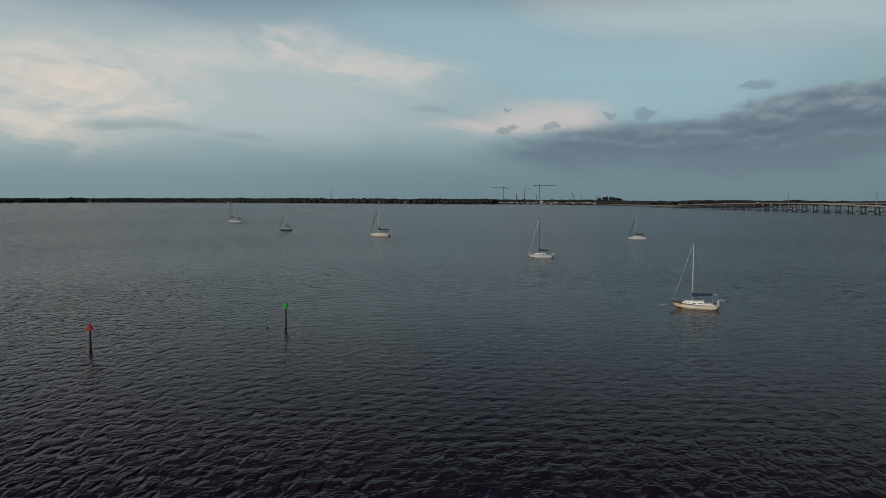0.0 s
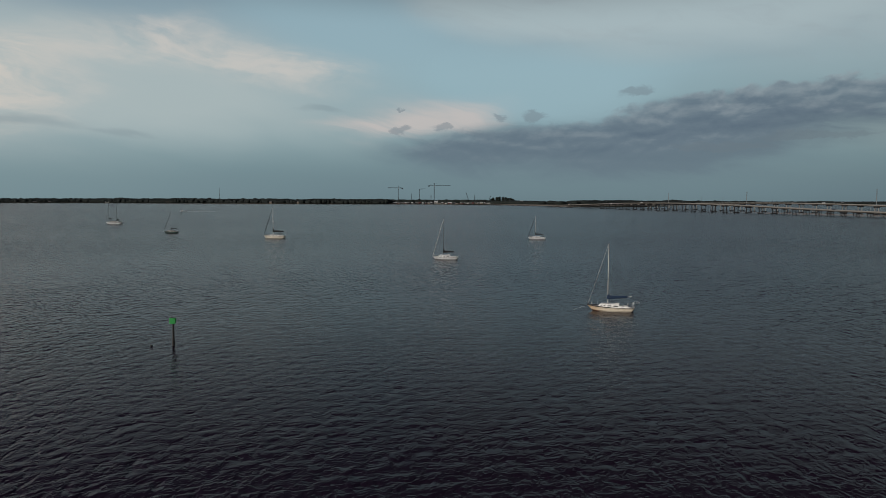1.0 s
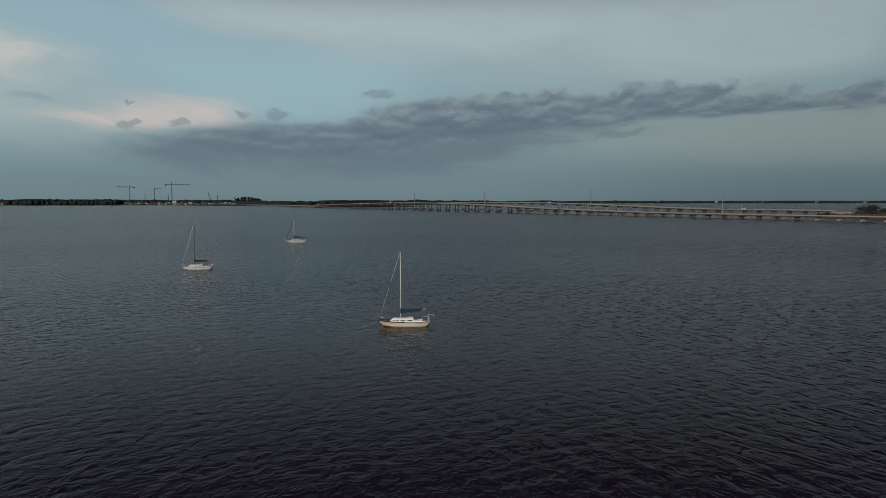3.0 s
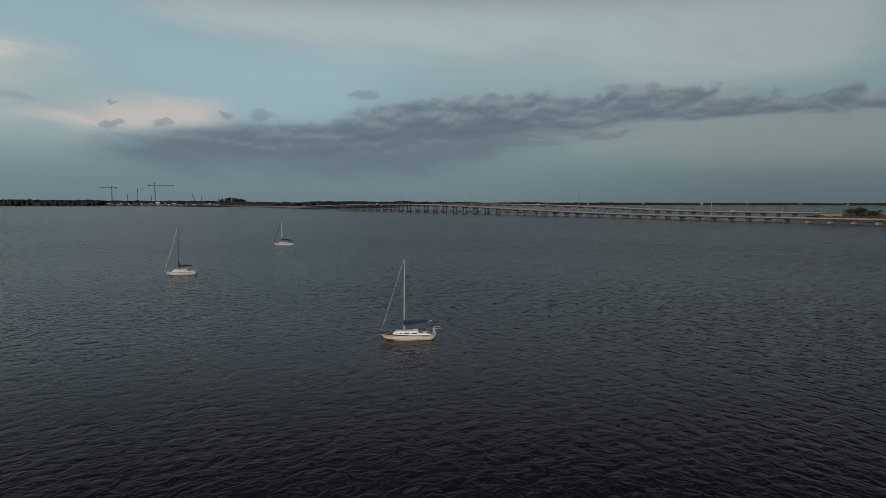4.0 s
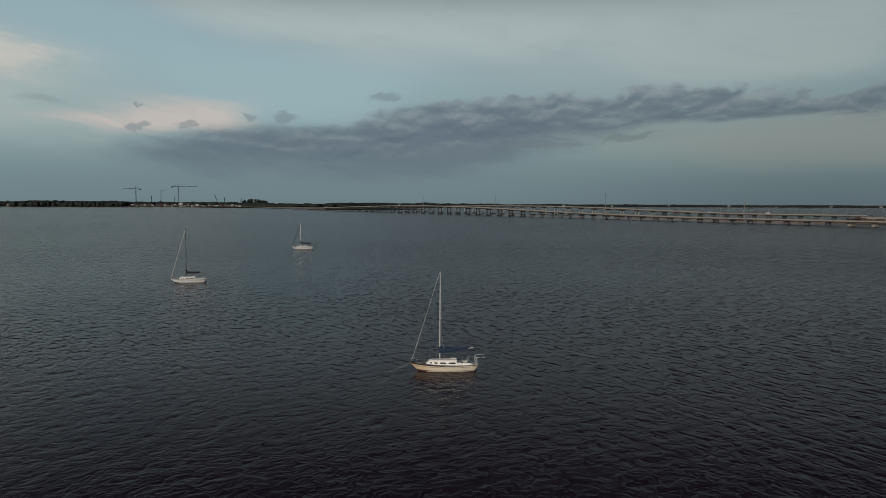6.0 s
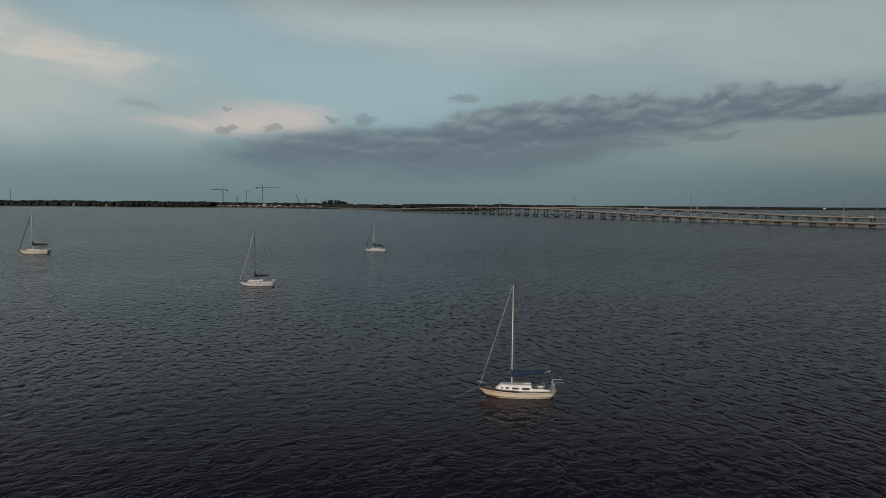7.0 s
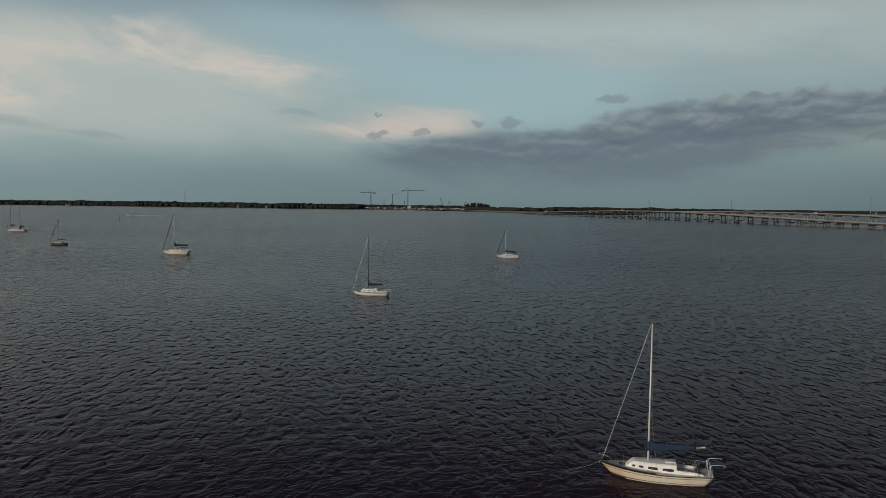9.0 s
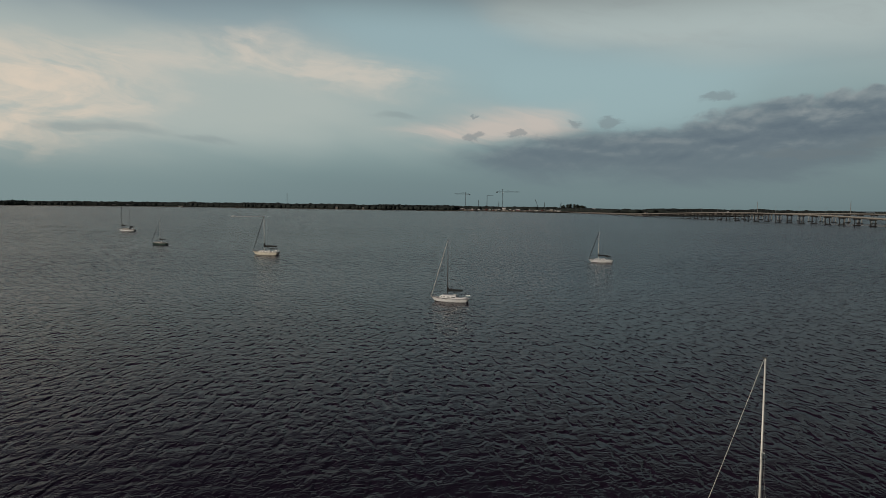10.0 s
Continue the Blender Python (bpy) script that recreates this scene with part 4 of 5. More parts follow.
    stem = h.point(0.012, 1.0, 1)
    bm = bmesh.new()
    tip = Vector((xm + 0.05, 0, mast_h - 0.12))
    pts = [bow + (tip - bow) * (k / 10) for k in range(11)]
    run(bm, [q + Vector((0, 0, -0.05 * math.sin(math.pi * k / 10))) for k, q in enumerate(pts)], 0.055 * L / 9.7 * p.get("furl", 1.0), 8)
    part("furled_jib", bm, p["jib"], root, smooth=True)
    bm = bmesh.new()
    bar(bm, bow + (tip - bow) * 0.012, bow + (tip - bow) * 0.032, 0.12, 0.12, 10)
    part("furling_drum", bm, "dark_alloy", root)
    last = sticks[-1]
    bm = bmesh.new()
    run(bm, [(stem.x + 0.05, 0.0, stem.z), (last[0] - 0.1, 0, last[1] - 0.05)], WIRE * p.get("wire", 1.0) * 0.8, 5)
    part("backstay", bm, "dark_alloy", root)
    # rails
    for s in (-1, 1):
        xs = [0.16 + 0.125 * k for k in range(6)]
        tops = []
        for f in xs:
            b = h.point(f, 1.0, s)
            b.y *= 0.95
            bm = bmesh.new()
            bar(bm, b, b + Vector((0, 0, 0.62)), 0.012, 0.010, 6)
            part("stanchion", bm, "steel", root)
            tops.append(b + Vector((0, 0, 0.60)))
        fore = h.point(0.92, 1.0, s) + Vector((0, 0, 0.66))
        aft = h.point(0.04, 1.0, s) + Vector((0, -0.06 * s, 0.62))
        for dz in (0, -0.3):
            bm = bmesh.new()
            run(bm, [q + Vector((0, 0, dz)) for q in [aft] + tops + [fore]], WIRE * 0.6, 4)
            part("lifeline", bm, "steel", root)
    bm = bmesh.new()
    tip_l, tip_r = h.point(0.90, 1.0, -1), h.point(0.90, 1.0, 1)
    nose = h.point(0.995, 1.0, 1)
    up = Vector((0, 0, 0.66))
    run(bm, [tip_l, tip_l + up, Vector((nose.x + 0.1, -0.12, nose.z + 0.72)), Vector((nose.x + 0.1, 0.12, nose.z + 0.72)), tip_r + up, tip_r], 0.013, 6)
    part("pulpit", bm, "steel", root)
    bm = bmesh.new()
    q0, q1, q2, q3 = h.point(0.13, 1.0, -1), h.point(0.015, 1.0, -1), h.point(0.015, 1.0, 1), h.point(0.13, 1.0, 1)
    up = Vector((0, 0, 0.64))
    run(bm, [q0, q0 + up, q1 + up * 1.05, q2 + up * 1.05, q3 + up, q3], 0.013, 6)
    bar(bm, q1, q1 + up, 0.018, 0.018, 6)
    bar(bm, q2, q2 + up, 0.018, 0.018, 6)
    part("stern_rail", bm, "steel", root)
    # canvas bimini on hoops over the cockpit
    if p.get("bimini"):
        xc, zt, wb = (xa + xb) / 2, zc + 1.75, h.B * 0.36
        for x in (xa + 0.1, xb - 0.1):
            bm = bmesh.new()
            run(bm, [(xc, -wb, zc + 0.2), (x, -wb, zt - 0.2), (x, -wb * 0.6, zt), (x, wb * 0.6, zt), (x, wb, zt - 0.2), (xc, wb, zc + 0.2)], 0.025, 6)
            part("bimini_hoop", bm, "steel", root)
        bm = bmesh.new()
        arch = [(-wb, -0.22), (-wb * 0.6, 0.0), (0, 0.06), (wb * 0.6, 0.0), (wb, -0.22)]
        loft(bm, [[(x, y, zt + z + 0.03) for y, z in arch] + [(x, y, zt + z) for y, z in arch[::-1]] for x in (xa, xc, xb)])
        part("bimini_top", bm, p["cover"], root, "dark canvas bimini over the cockpit")
    # mooring line from the bow into the water
    bm = bmesh.new()
    run(bm, [bow + Vector((0.05, 0.1, 0.02)), bow + Vector((1.0, 0.12, -0.45)), bow + Vector((2.2, 0.15, -0.9)), bow + Vector((3.6, 0.2, -bow.z - 0.15))], 0.009, 5)
    part("mooring_line", bm, p.get("line", "dark_trim"), root)
    # rudder
    bm = bmesh.new()
    block(bm, (-L / 2 + 0.62, 0, -0.1), (0.5, 0.06, 0.9), bevel=0.02)
    part("rudder", bm, "antifoul", root)
    return root, h


WIRE = 0.006


def heading(x, y, az):
    """Pose of a boat whose bow points to the compass-like angle az, measured from y towards x."""
    return pose(x, y, 0, 0, 0, 90 - az)


def fit_out_near_boat(root, h):
    """Gear that shows on the nearest boat: davits, winches, gear on the cabin top, whip aerial, wheel."""
    L = h.L
    for s in (-1, 1):
        q = h.point(0.03, 1.0, s)
        bm = bmesh.new()
        a = Vector((q.x + 0.05, q.y * 0.82, q.z))
        run(bm, [a, a + Vector((-0.04, 0, 0.85)), a + Vector((-0.06, 0, 1.00)), a + Vector((-0.16, 0, 1.06)), a + Vector((-1.15, 0, 1.10))], 0.030, 8)
        run(bm, [a + Vector((0.12, 0, 0.05)), a + Vector((0.08, 0, 0.80)), a + Vector((-0.10, 0, 1.02))], 0.024, 6)
        arm = part("davit", bm, "white_paint", root, "pale tubular stern davit", smooth=True)
        bm = bmesh.new()
        block(bm, a + Vector((-1.18, 0, 1.03)), (0.09, 0.06, 0.12), bevel=0.02)
        part("pulley_block", bm, "white_paint", arm)
        bm = bmesh.new()
        w = h.B * 0.24 + 0.13
        bar(bm, (-L / 2 + 0.24 * L, s * w, h.sheer(0.2) + 0.25), (-L / 2 + 0.24 * L, s * w, h.sheer(0.2) + 0.47), 0.09, 0.075, 12)
        part("winch", bm, "steel", root)
        bm = bmesh.new()
        x0, x1 = -L / 2 + 0.37 * L, L * 0.10
        zt = h.sheer(0.5) + 0.058 * L
        run(bm, [(x0, s * h.B * 0.2, zt), (x0 + 0.05, s * h.B * 0.2, zt + 0.12), (x1, s * h.B * 0.16, zt + 0.10), (x1 + 0.05, s * h.B * 0.16, zt - 0.02)], 0.022, 6)
        part("grab_rail", bm, "white_paint", root)
    bm = bmesh.new()
    run(bm, [(-0.03 * L, -0.45, h.sheer(0.4) + 0.65), (-0.06 * L, -0.1, h.sheer(0.4) + 0.80), (-0.10 * L, 0.3, h.sheer(0.4) + 0.66), (-0.13 * L, 0.42, h.sheer(0.4) + 0.72)], 0.07, 7)
    run(bm, [(-0.08 * L, -0.5, h.sheer(0.4) + 0.66), (-0.11 * L, -0.25, h.sheer(0.4) + 0.74), (-0.14 * L, -0.4, h.sheer(0.4) + 0.64)], 0.06, 7)
    part("rope_coil", bm, "rope", root, "heap of pale coiled lines on the cabin top", smooth=True)
    bm = bmesh.new()
    bar(bm, (-L / 2 + 0.14 * L, 0.95, h.sheer(0.2) + 0.3), (-L / 2 + 0.12 * L, 1.0, h.sheer(0.2) + 3.5), 0.005, 0.004, 6)
    part("whip_aerial", bm, "galvanised", root)
    bm = bmesh.new()
    run(bm, [(-L / 2 + 0.16 * L, math.cos(t) * 0.42, h.sheer(0.15) + 0.35 + math.sin(t) * 0.42) for t in [2 * math.pi * k / 16 for k in range(17)]], 0.018, 5)
    bar(bm, (-L / 2 + 0.15 * L, 0, h.sheer(0.15) - 0.7), (-L / 2 + 0.16 * L, 0, h.sheer(0.15) + 0.35), 0.07, 0.06, 8)
    part("steering_wheel", bm, "steel", root)
    bm = bmesh.new()
    block(bm, (-L / 2 + 0.12 * L, -0.55, h.sheer(0.15) + 0.10), (0.45, 0.4, 0.3), bevel=0.06)
    part("cushion", bm, "blue_canvas", root, "blue cockpit cushion")
    bm = bmesh.new()
    run(bm, [(-L / 2 + 0.13 * L, -1.1, h.sheer(0.15)), (-L / 2 + 0.15 * L, -1.0, h.sheer(0.15) + 0.75), (-L / 2 + 0.15 * L, 0, h.sheer(0.15) + 1.0), (-L / 2 + 0.15 * L, 1.0, h.sheer(0.15) + 0.75), (-L / 2 + 0.13 * L, 1.1, h.sheer(0.15))], 0.022, 6)
    part("cockpit_hoop", bm, "steel", root)
    bm = bmesh.new()
    block(bm, (L / 2 - 0.35, 0.12, h.sheer(0.97) + 0.08), (0.75, 0.10, 0.08), bevel=0.02)
    block(bm, (L / 2 + 0.02, 0.12, h.sheer(0.97) - 0.02), (0.10, 0.42, 0.16), bevel=0.03)
    part("anchor", bm, "galvanised", root)
    bm = bmesh.new()
    bar(bm, (0.06 * L + 0.16, -0.18, h.sheer(0.5) + 0.62), (0.06 * L + 0.16, 0.18, h.sheer(0.5) + 0.62), 0.14, 0.14, 12)
    part("mast_vent", bm, "white_paint", root)


near_boat, near_hull = sailing_boat(
    "sailboat", heading(54.05, 149.3, -66), "cream sailing sloop with a blue sail cover, moored bow to wind",
    dict(length=9.75, mast=14.0, free=0.93, boom=4.8, boom_up=0.6, cover_h=1.2, hull="gelcoat", house="cabin_white", line="rope", spar="alloy", cover="blue_canvas", jib="sailcloth", furl=0.28, rail_f=0.945, band_f=0.475, cabin=0.078, cover_part=0.84, mast_x=0.065))
fit_out_near_boat(near_boat, near_hull)
part("toe_rail", hull_strip(near_hull, 0.985, 1.075, 0.03, 0.50, 0.985), "dark_trim", near_boat, "black raised toe rail round the foredeck")
sailing_boat("sailboat", heading(38.9, 278.6, -72), "white sailing sloop with dark mast and black sail cover",
             dict(length=10.2, mast=15.5, free=1.0, rail_f=0.94, cabin=0.085, band="dark_trim", stack=1.5, hull="white_paint", house="white_paint", spar="dark_alloy", cover="black_canvas", jib="sailcloth", furl=0.75, cover_part=0.97, mast_x=0.065, wire=0.8))
sailing_boat("sailboat", heading(111.6, 402.8, -72), "white sailing sloop with black sail cover and dark furled jib",
             dict(length=10.6, mast=13.1, free=0.95, cabin=0.07, band="dark_trim", bimini=True, stack=1.45, hull="white_paint", house="white_paint", spar="alloy", cover="black_canvas", jib="dark_sail", furl=1.9, cover_part=0.97, mast_x=0.09, wire=0.8))
sailing_boat("sailboat", heading(-39.3, 437.3, -74), "large cream sailing sloop with black sail cover and raked dark jib",
             dict(length=13.6, mast=18.3, free=1.5, rail="brown_trim", cabin=0.05, band="dark_trim", bimini=True, hull="cream_paint", house="deck_paint", spar="alloy", cover="black_canvas", jib="dark_sail", furl=1.7, cover_part=0.97, mast_x=0.06, boom=6.9, stack=1.7, wire=0.8))
sailing_boat("sailboat", heading(-114.7, 512.0, -74), "small sailing sloop with dark green hull and black sail cover",
             dict(length=10.6, mast=14.2, free=1.2, cabin=0.075, band="dark_trim", stack=1.0, hull="green_hull", house="dull_grey", spar="galvanised", cover="black_canvas", jib="dark_sail", furl=1.6, cover_part=0.97, mast_x=-0.02, wire=0.7))
sailing_boat("sailboat", heading(-207.3, 700.9, -76), "white two-masted ketch with dark masts",
             dict(length=16.0, mast=19.5, free=1.5, cabin=0.08, band="dark_trim", bimini=True, hull="white_paint", house="dull_grey", spar="dark_alloy", cover="black_canvas", jib="dark_sail", furl=0.8, cover_part=0.8, mast_x=0.30, mizzen=-0.18, boom=4.4, cover_h=1.2, wire=0.6))

# ---- channel markers ----


def channel_marker(x, y, top, color, label):
    def up(v):
        return top - (4.88 - v) * 0.85

    root = thing("channel_marker", pose(x, y, 0, 0, 0, 6 if color == "red_board" else -8), label, "channel marker", "channel markers")
    bm = bmesh.new()
    rings = []
    rnd = random.Random(5)
    for j in range(9):
        z = -1.5 + (top + 0.8) * j / 8
        rr = 0.17 * (1.12 - 0.03 * j) * (1.25 if -0.3 < z < 0.7 else 1.0)
        rings.append([(rr * math.cos(t) * rnd.uniform(0.93, 1.07) + 0.01 * j, rr * math.sin(t) * rnd.uniform(0.93, 1.07), z) for t in [2 * math.pi * q / 10 for q in range(10)]])
    loft(bm, rings)
    part("pile", bm, "pile", root)
    for face in (-1, 1):
        bm = bmesh.new()
        y0, y1 = face * 0.20, face * 0.23
        if color == "red_board":
            shape = [(-0.52, up(3.45)), (0.52, up(3.45)), (0.05, up(4.62)), (-0.05, up(4.62))]
        else:
            shape = [(-0.45, up(3.50)), (0.45, up(3.50)), (0.45, up(4.58)), (-0.45, up(4.58))]
        loft(bm, [[(px, y0, pz) for px, pz in shape], [(px, y1, pz) for px, pz in shape]])
        part("daymark", bm, color, root)
    bm = bmesh.new()
    block(bm, (0, 0, up(3.7)), (0.75, 0.34, 0.10))
    block(bm, (0, 0, up(4.25)), (0.4 if color == "red_board" else 0.75, 0.34, 0.10))
    part("crosspiece", bm, "pile", root)
    bm = bmesh.new()
    bar(bm, (0.03, 0, up(4.15)), (0.03, 0, up(4.65)), 0.14, 0.12, 10)
    bar(bm, (-0.18 if color == "green_board" else 0.03, 0, up(4.55)), (-0.18 if color == "green_board" else 0.03, 0, top), 0.11, 0.06, 10)
    part("lantern", bm, "dark_alloy", root)
    return root


channel_marker(-54.8, 107.7, 4.35, "red_board", "red triangular daymark on a dark timber pile")
channel_marker(-28.7, 126.7, 4.75, "green_board", "green square daymark on a dark timber pile")

# a small dark float lies on the water beside the green marker
root = thing("mooring_float", pose(-32.06, 126.7, 0.0, 0, 8, 30) @ Matrix.Scale(0.75, 4), "small dark mooring float on the water", "float")
bm = bmesh.new()
loft(bm, [[(math.cos(t) * r, math.sin(t) * r, z) for t in [2 * math.pi * k / 12 for k in range(12)]] for r, z in ((0.10, -0.22), (0.26, -0.12), (0.33, 0.04), (0.28, 0.20), (0.12, 0.30))])
part("body", bm, "dark_trim", root, smooth=True)
bm = bmesh.new()
run(bm, [(0.07 * math.cos(t), 0, 0.33 + 0.07 * math.sin(t)) for t in [2 * math.pi * k / 10 for k in range(11)]], 0.016, 5)
part("ring", bm, "galvanised", root)


# ---- building site and houses on the north shore ----


def lattice(bm, p, q, w, r, n):
    """A square lattice boom from p to q, w wide, with n bays."""
    p, q = Vector(p), Vector(q)
    d = (q - p).normalized()
    side = d.cross(Vector((0.0, 0.2, 1.0))).normalized()
    up = side.cross(d)
    corners = [(side * a + up * b) * (w / 2) for a, b in ((-1, -1), (1, -1), (1, 1), (-1, 1))]
    for c in corners:
        bar(bm, p + c, q + c, r, r, 4)
    for k in range(n):
        a, b = p + (q - p) * (k / n), p + (q - p) * ((k + 1) / n)
        for j in range(4):
            bar(bm, a + corners[j], b + corners[(j + 1) % 4], r * 0.6, r * 0.6, 4)
    return bm


def tower_crane(x, y, top, jib_z, jib, counter, turn):
    root = thing("tower_crane", pose(x, y, 0, 0, 0, turn), "dark steel tower crane above a building site", "tower crane", "tower cranes")
    bm = bmesh.new()
    lattice(bm, (0, 0, 0), (0, 0, jib_z), 2.6, 0.36, 22)
    part("mast", bm, "crane_paint", root)
    bm = bmesh.new()
    lattice(bm, (0, 0, jib_z), (jib, 0, jib_z + 0.5), 1.7, 0.28, 24)
    part("jib", bm, "crane_paint", root)
    bm = bmesh.new()
    lattice(bm, (0, 0, jib_z), (-counter, 0, jib_z), 1.9, 0.3, 8)
    arm = part("counter_jib", bm, "crane_paint", root)
    bm = bmesh.new()
    block(bm, (-counter + 3, 0, jib_z - 2.2), (6, 2.6, 4.2), bevel=0.2)
    part("counterweight", bm, "dark_concrete", arm)
    bm = bmesh.new()
    lattice(bm, (0, 0, jib_z), (0, 0, top), 1.6, 0.3, 4)
    part("apex", bm, "crane_paint", root)
    for ex in (jib * 0.62, -counter * 0.85):
        bm = bmesh.new()
        bar(bm, (0, 0, top), (ex, 0, jib_z + 1), 0.16, 0.16, 4)
        part("tie_bar", bm, "crane_paint", root)
    bm = bmesh.new()
    block(bm, (1.8, -1.6, jib_z - 1.6), (2.2, 1.8, 2.4), bevel=0.2)
    part("cab", bm, "house_white", root)
    bm = bmesh.new()
    block(bm, (0, 0, 0.9), (7, 7, 1.8), bevel=0.2)
    part("base", bm, "concrete", root)
    return root


tower_crane(270, 3145, 79, 70, -46, -14, 4)
tower_crane(428, 3120, 92, 80, 74, 27, 2)


def luffing_crane(x, y, h, reach, rise, turn):
    root = thing("mobile_crane", pose(x, y, 1.5, 0, 0, turn), "crawler crane with a raised lattice boom", "crane", "site cranes")
    bm = bmesh.new()
    block(bm, (0, 0, 2.6), (7, 3.4, 2.6), bevel=0.3)
    part("cab", bm, "house_red", root)
    for s in (-1, 1):
        bm = bmesh.new()
        block(bm, (0, s * 2.4, 0.6), (7.5, 1.1, 1.4), bevel=0.4)
        part("track", bm, "rubber", root)
    bm = bmesh.new()
    lattice(bm, (1.5, 0, 3), (reach, 0, h), 1.3, 0.3, 12)
    boom = part("boom", bm, "crane_paint", root)
    if rise:
        bm = bmesh.new()
        lattice(bm, (reach, 0, h), (reach + rise, 0, h + 1.0), 1.0, 0.26, 6)
        part("fly_jib", bm, "crane_paint", boom)
    return root


luffing_crane(352, 3060, 62, 3.0, 26, 3)
luffing_crane(320, 3090, 42, 2.0, 0, 10)
luffing_crane(556, 2960, 46, -14.0, 0, -5)
luffing_crane(624, 2900, 32, 12.0, 0, 0)


def pile_rig(x, y, h):
    root = thing("pile_rig", pose(x, y, 1.5), "tall dark piling rig on the shore", "piling rig", "site cranes")
    bm = bmesh.new()
    lattice(bm, (0, 0, 2), (0, 0, h), 1.6, 0.42, 10)
    part("leader", bm, "crane_paint", root)
    bm = bmesh.new()
    block(bm, (-3, 0, 2.2), (6, 3.5, 3), bevel=0.3)
    part("cab", bm, "house_tan", root)
    bm = bmesh.new()
    bar(bm, (-5, 0, 3), (0, 0, h * 0.7), 0.3, 0.3, 6)
    part("stay", bm, "crane_paint", root)
    return root


pile_rig(390, 2945, 36)
pile_rig(560, 2860, 34)


def house(x, y, z, w, d, h, wall, roof, turn, label, pitch=0.35, rows=1):
    root = thing("house", pose(x, y, z, 0, 0, turn), label, "house", "houses along the far shore")
    bm = bmesh.new()
    block(bm, (0, 0, h / 2 - 0.6), (w, d, h + 1.2))
    body = part("wall", bm, wall, root)
    bm = bmesh.new()
    rise = d * pitch
    prof = [(-d / 2 - 0.6, h - 0.2), (-d / 2 - 0.6, h + 0.15), (0, h + rise + 0.15), (d / 2 + 0.6, h + 0.15), (d / 2 + 0.6, h - 0.2), (0, h + rise - 0.2)]
    loft(bm, [[(s * (w / 2 + 0.6), a, b) for a, b in prof] for s in (-1, 1)])
    part("roof", bm, roof, root)
    k = max(2, int(w / 5))
    for r in range(rows):
        for j in range(k):
            bm = bmesh.new()
            block(bm, (-w / 2 + w * (j + 0.5) / k, -d / 2 - 0.04, h * (r + 0.55) / rows), (w / k * 0.45, 0.12, h / rows * 0.42))
            part("window", bm, "window", root)
    return root


def build_houses():
    rng = random.Random(21)
    # scattered villas along the woods' edge, by bearing and distance
    for az, dist, w, h in ((-31.2, 4624, 28, 6), (-29.4, 4625, 22, 5), (-26.6, 4609, 20, 5), (-21.5, 4358, 18, 6), (-20.6, 4300, 12, 5), (-16.9, 4030, 20, 5), (-14.9, 3860, 14, 5),
                           (-12.8, 3684, 16, 5), (-5.2, 3192, 10, 6), (-3.1, 3090, 9, 6), (-2.0, 3040, 14, 4), (-0.4, 2962, 12, 4), (20.5, 2700, 22, 6), (22.4, 2720, 14, 6)):
        a = radians(az)
        house(dist * math.sin(a), dist * math.cos(a), 1.4, w, 10, h, rng.choice(["house_tan", "girder", "house_white"]), rng.choice(["roof_grey", "girder"]), -az, "small pale house at the edge of far woods", rows=1 + (h > 8))
    # a few more on the east shore, seen past the bridges
    for k, (x, y, dx, dy) in enumerate(along(SHORE_EAST, 60.0)):
        if k % 3 == 1 and rng.random() < 0.6:
            house(x - dy * 9, y + dx * 9, 1.2, rng.uniform(7, 12), 7, rng.uniform(2.6, 3.6), "house_tan", rng.choice(["roof_white", "roof_grey"]), math.degrees(math.atan2(dy, dx)), "small pale house among far mangroves")
    # the site itself: sheds, hoardings and half-built blocks
    for k in range(96):
        az = 0.2 + 13.2 * (k + 0.6 * rng.random()) / 96
        dist = float(np.interp(az, [0, 5, 8, 11, 14], [2985, 2800, 2720, 2640, 2500])) + rng.uniform(12, 70)
        a = radians(az)
        red = 3.2 < az < 11 and rng.random() < 0.3
        w, h = rng.uniform(3.5, 10), rng.choice([2.4, 3, 3, 4, 5])
        wall = "house_red" if red else rng.choice(["house_white", "house_tan", "girder", "dark_concrete", "dark_concrete", "house_tan"])
        house(dist * math.sin(a), dist * math.cos(a), 1.6, w, rng.uniform(7, 12), h, wall, rng.choice(["roof_grey", "roof_white", "house_red" if red else "roof_grey"]), -az + rng.uniform(-25, 25),
              "rust-red steel shed on the building site" if red else "low pale building beside the building site", pitch=rng.choice([0.08, 0.2, 0.35]))
    for az, dist, w, h in ((7.95, 2790, 13, 8), (14.6, 2560, 34, 9), (15.6, 2530, 20, 7), (18.2, 2450, 18, 6)):
        a = radians(az)
        house(dist * math.sin(a), dist * math.cos(a), 1.8, w, 10, h, "house_white", "roof_white", -az, "white house with a pale roof near the causeway", rows=1)


build_houses()


def half_built_block(x, y, w, d, floors, turn):
    root = thing("building_shell", pose(x, y, 1.5, 0, 0, turn), "half-built concrete frame on the building site", "building")
    for f in range(floors + 1):
        bm = bmesh.new()
        block(bm, (0, 0, f * 3.4), (w, d, 0.4))
        part("floor_slab", bm, "concrete", root)
    for f in range(floors):
        for k in range(5):
            for s in (-1, 1):
                bm = bmesh.new()
                block(bm, (-w / 2 + 0.5 + (w - 1) * k / 4, s * (d / 2 - 0.5), f * 3.4 + 1.7), (0.6, 0.6, 3.0))
                part("column", bm, "concrete", root)
    return root


half_built_block(245, 3000, 46, 16, 3, -4)
half_built_block(560, 2800, 38, 16, 2, -8)

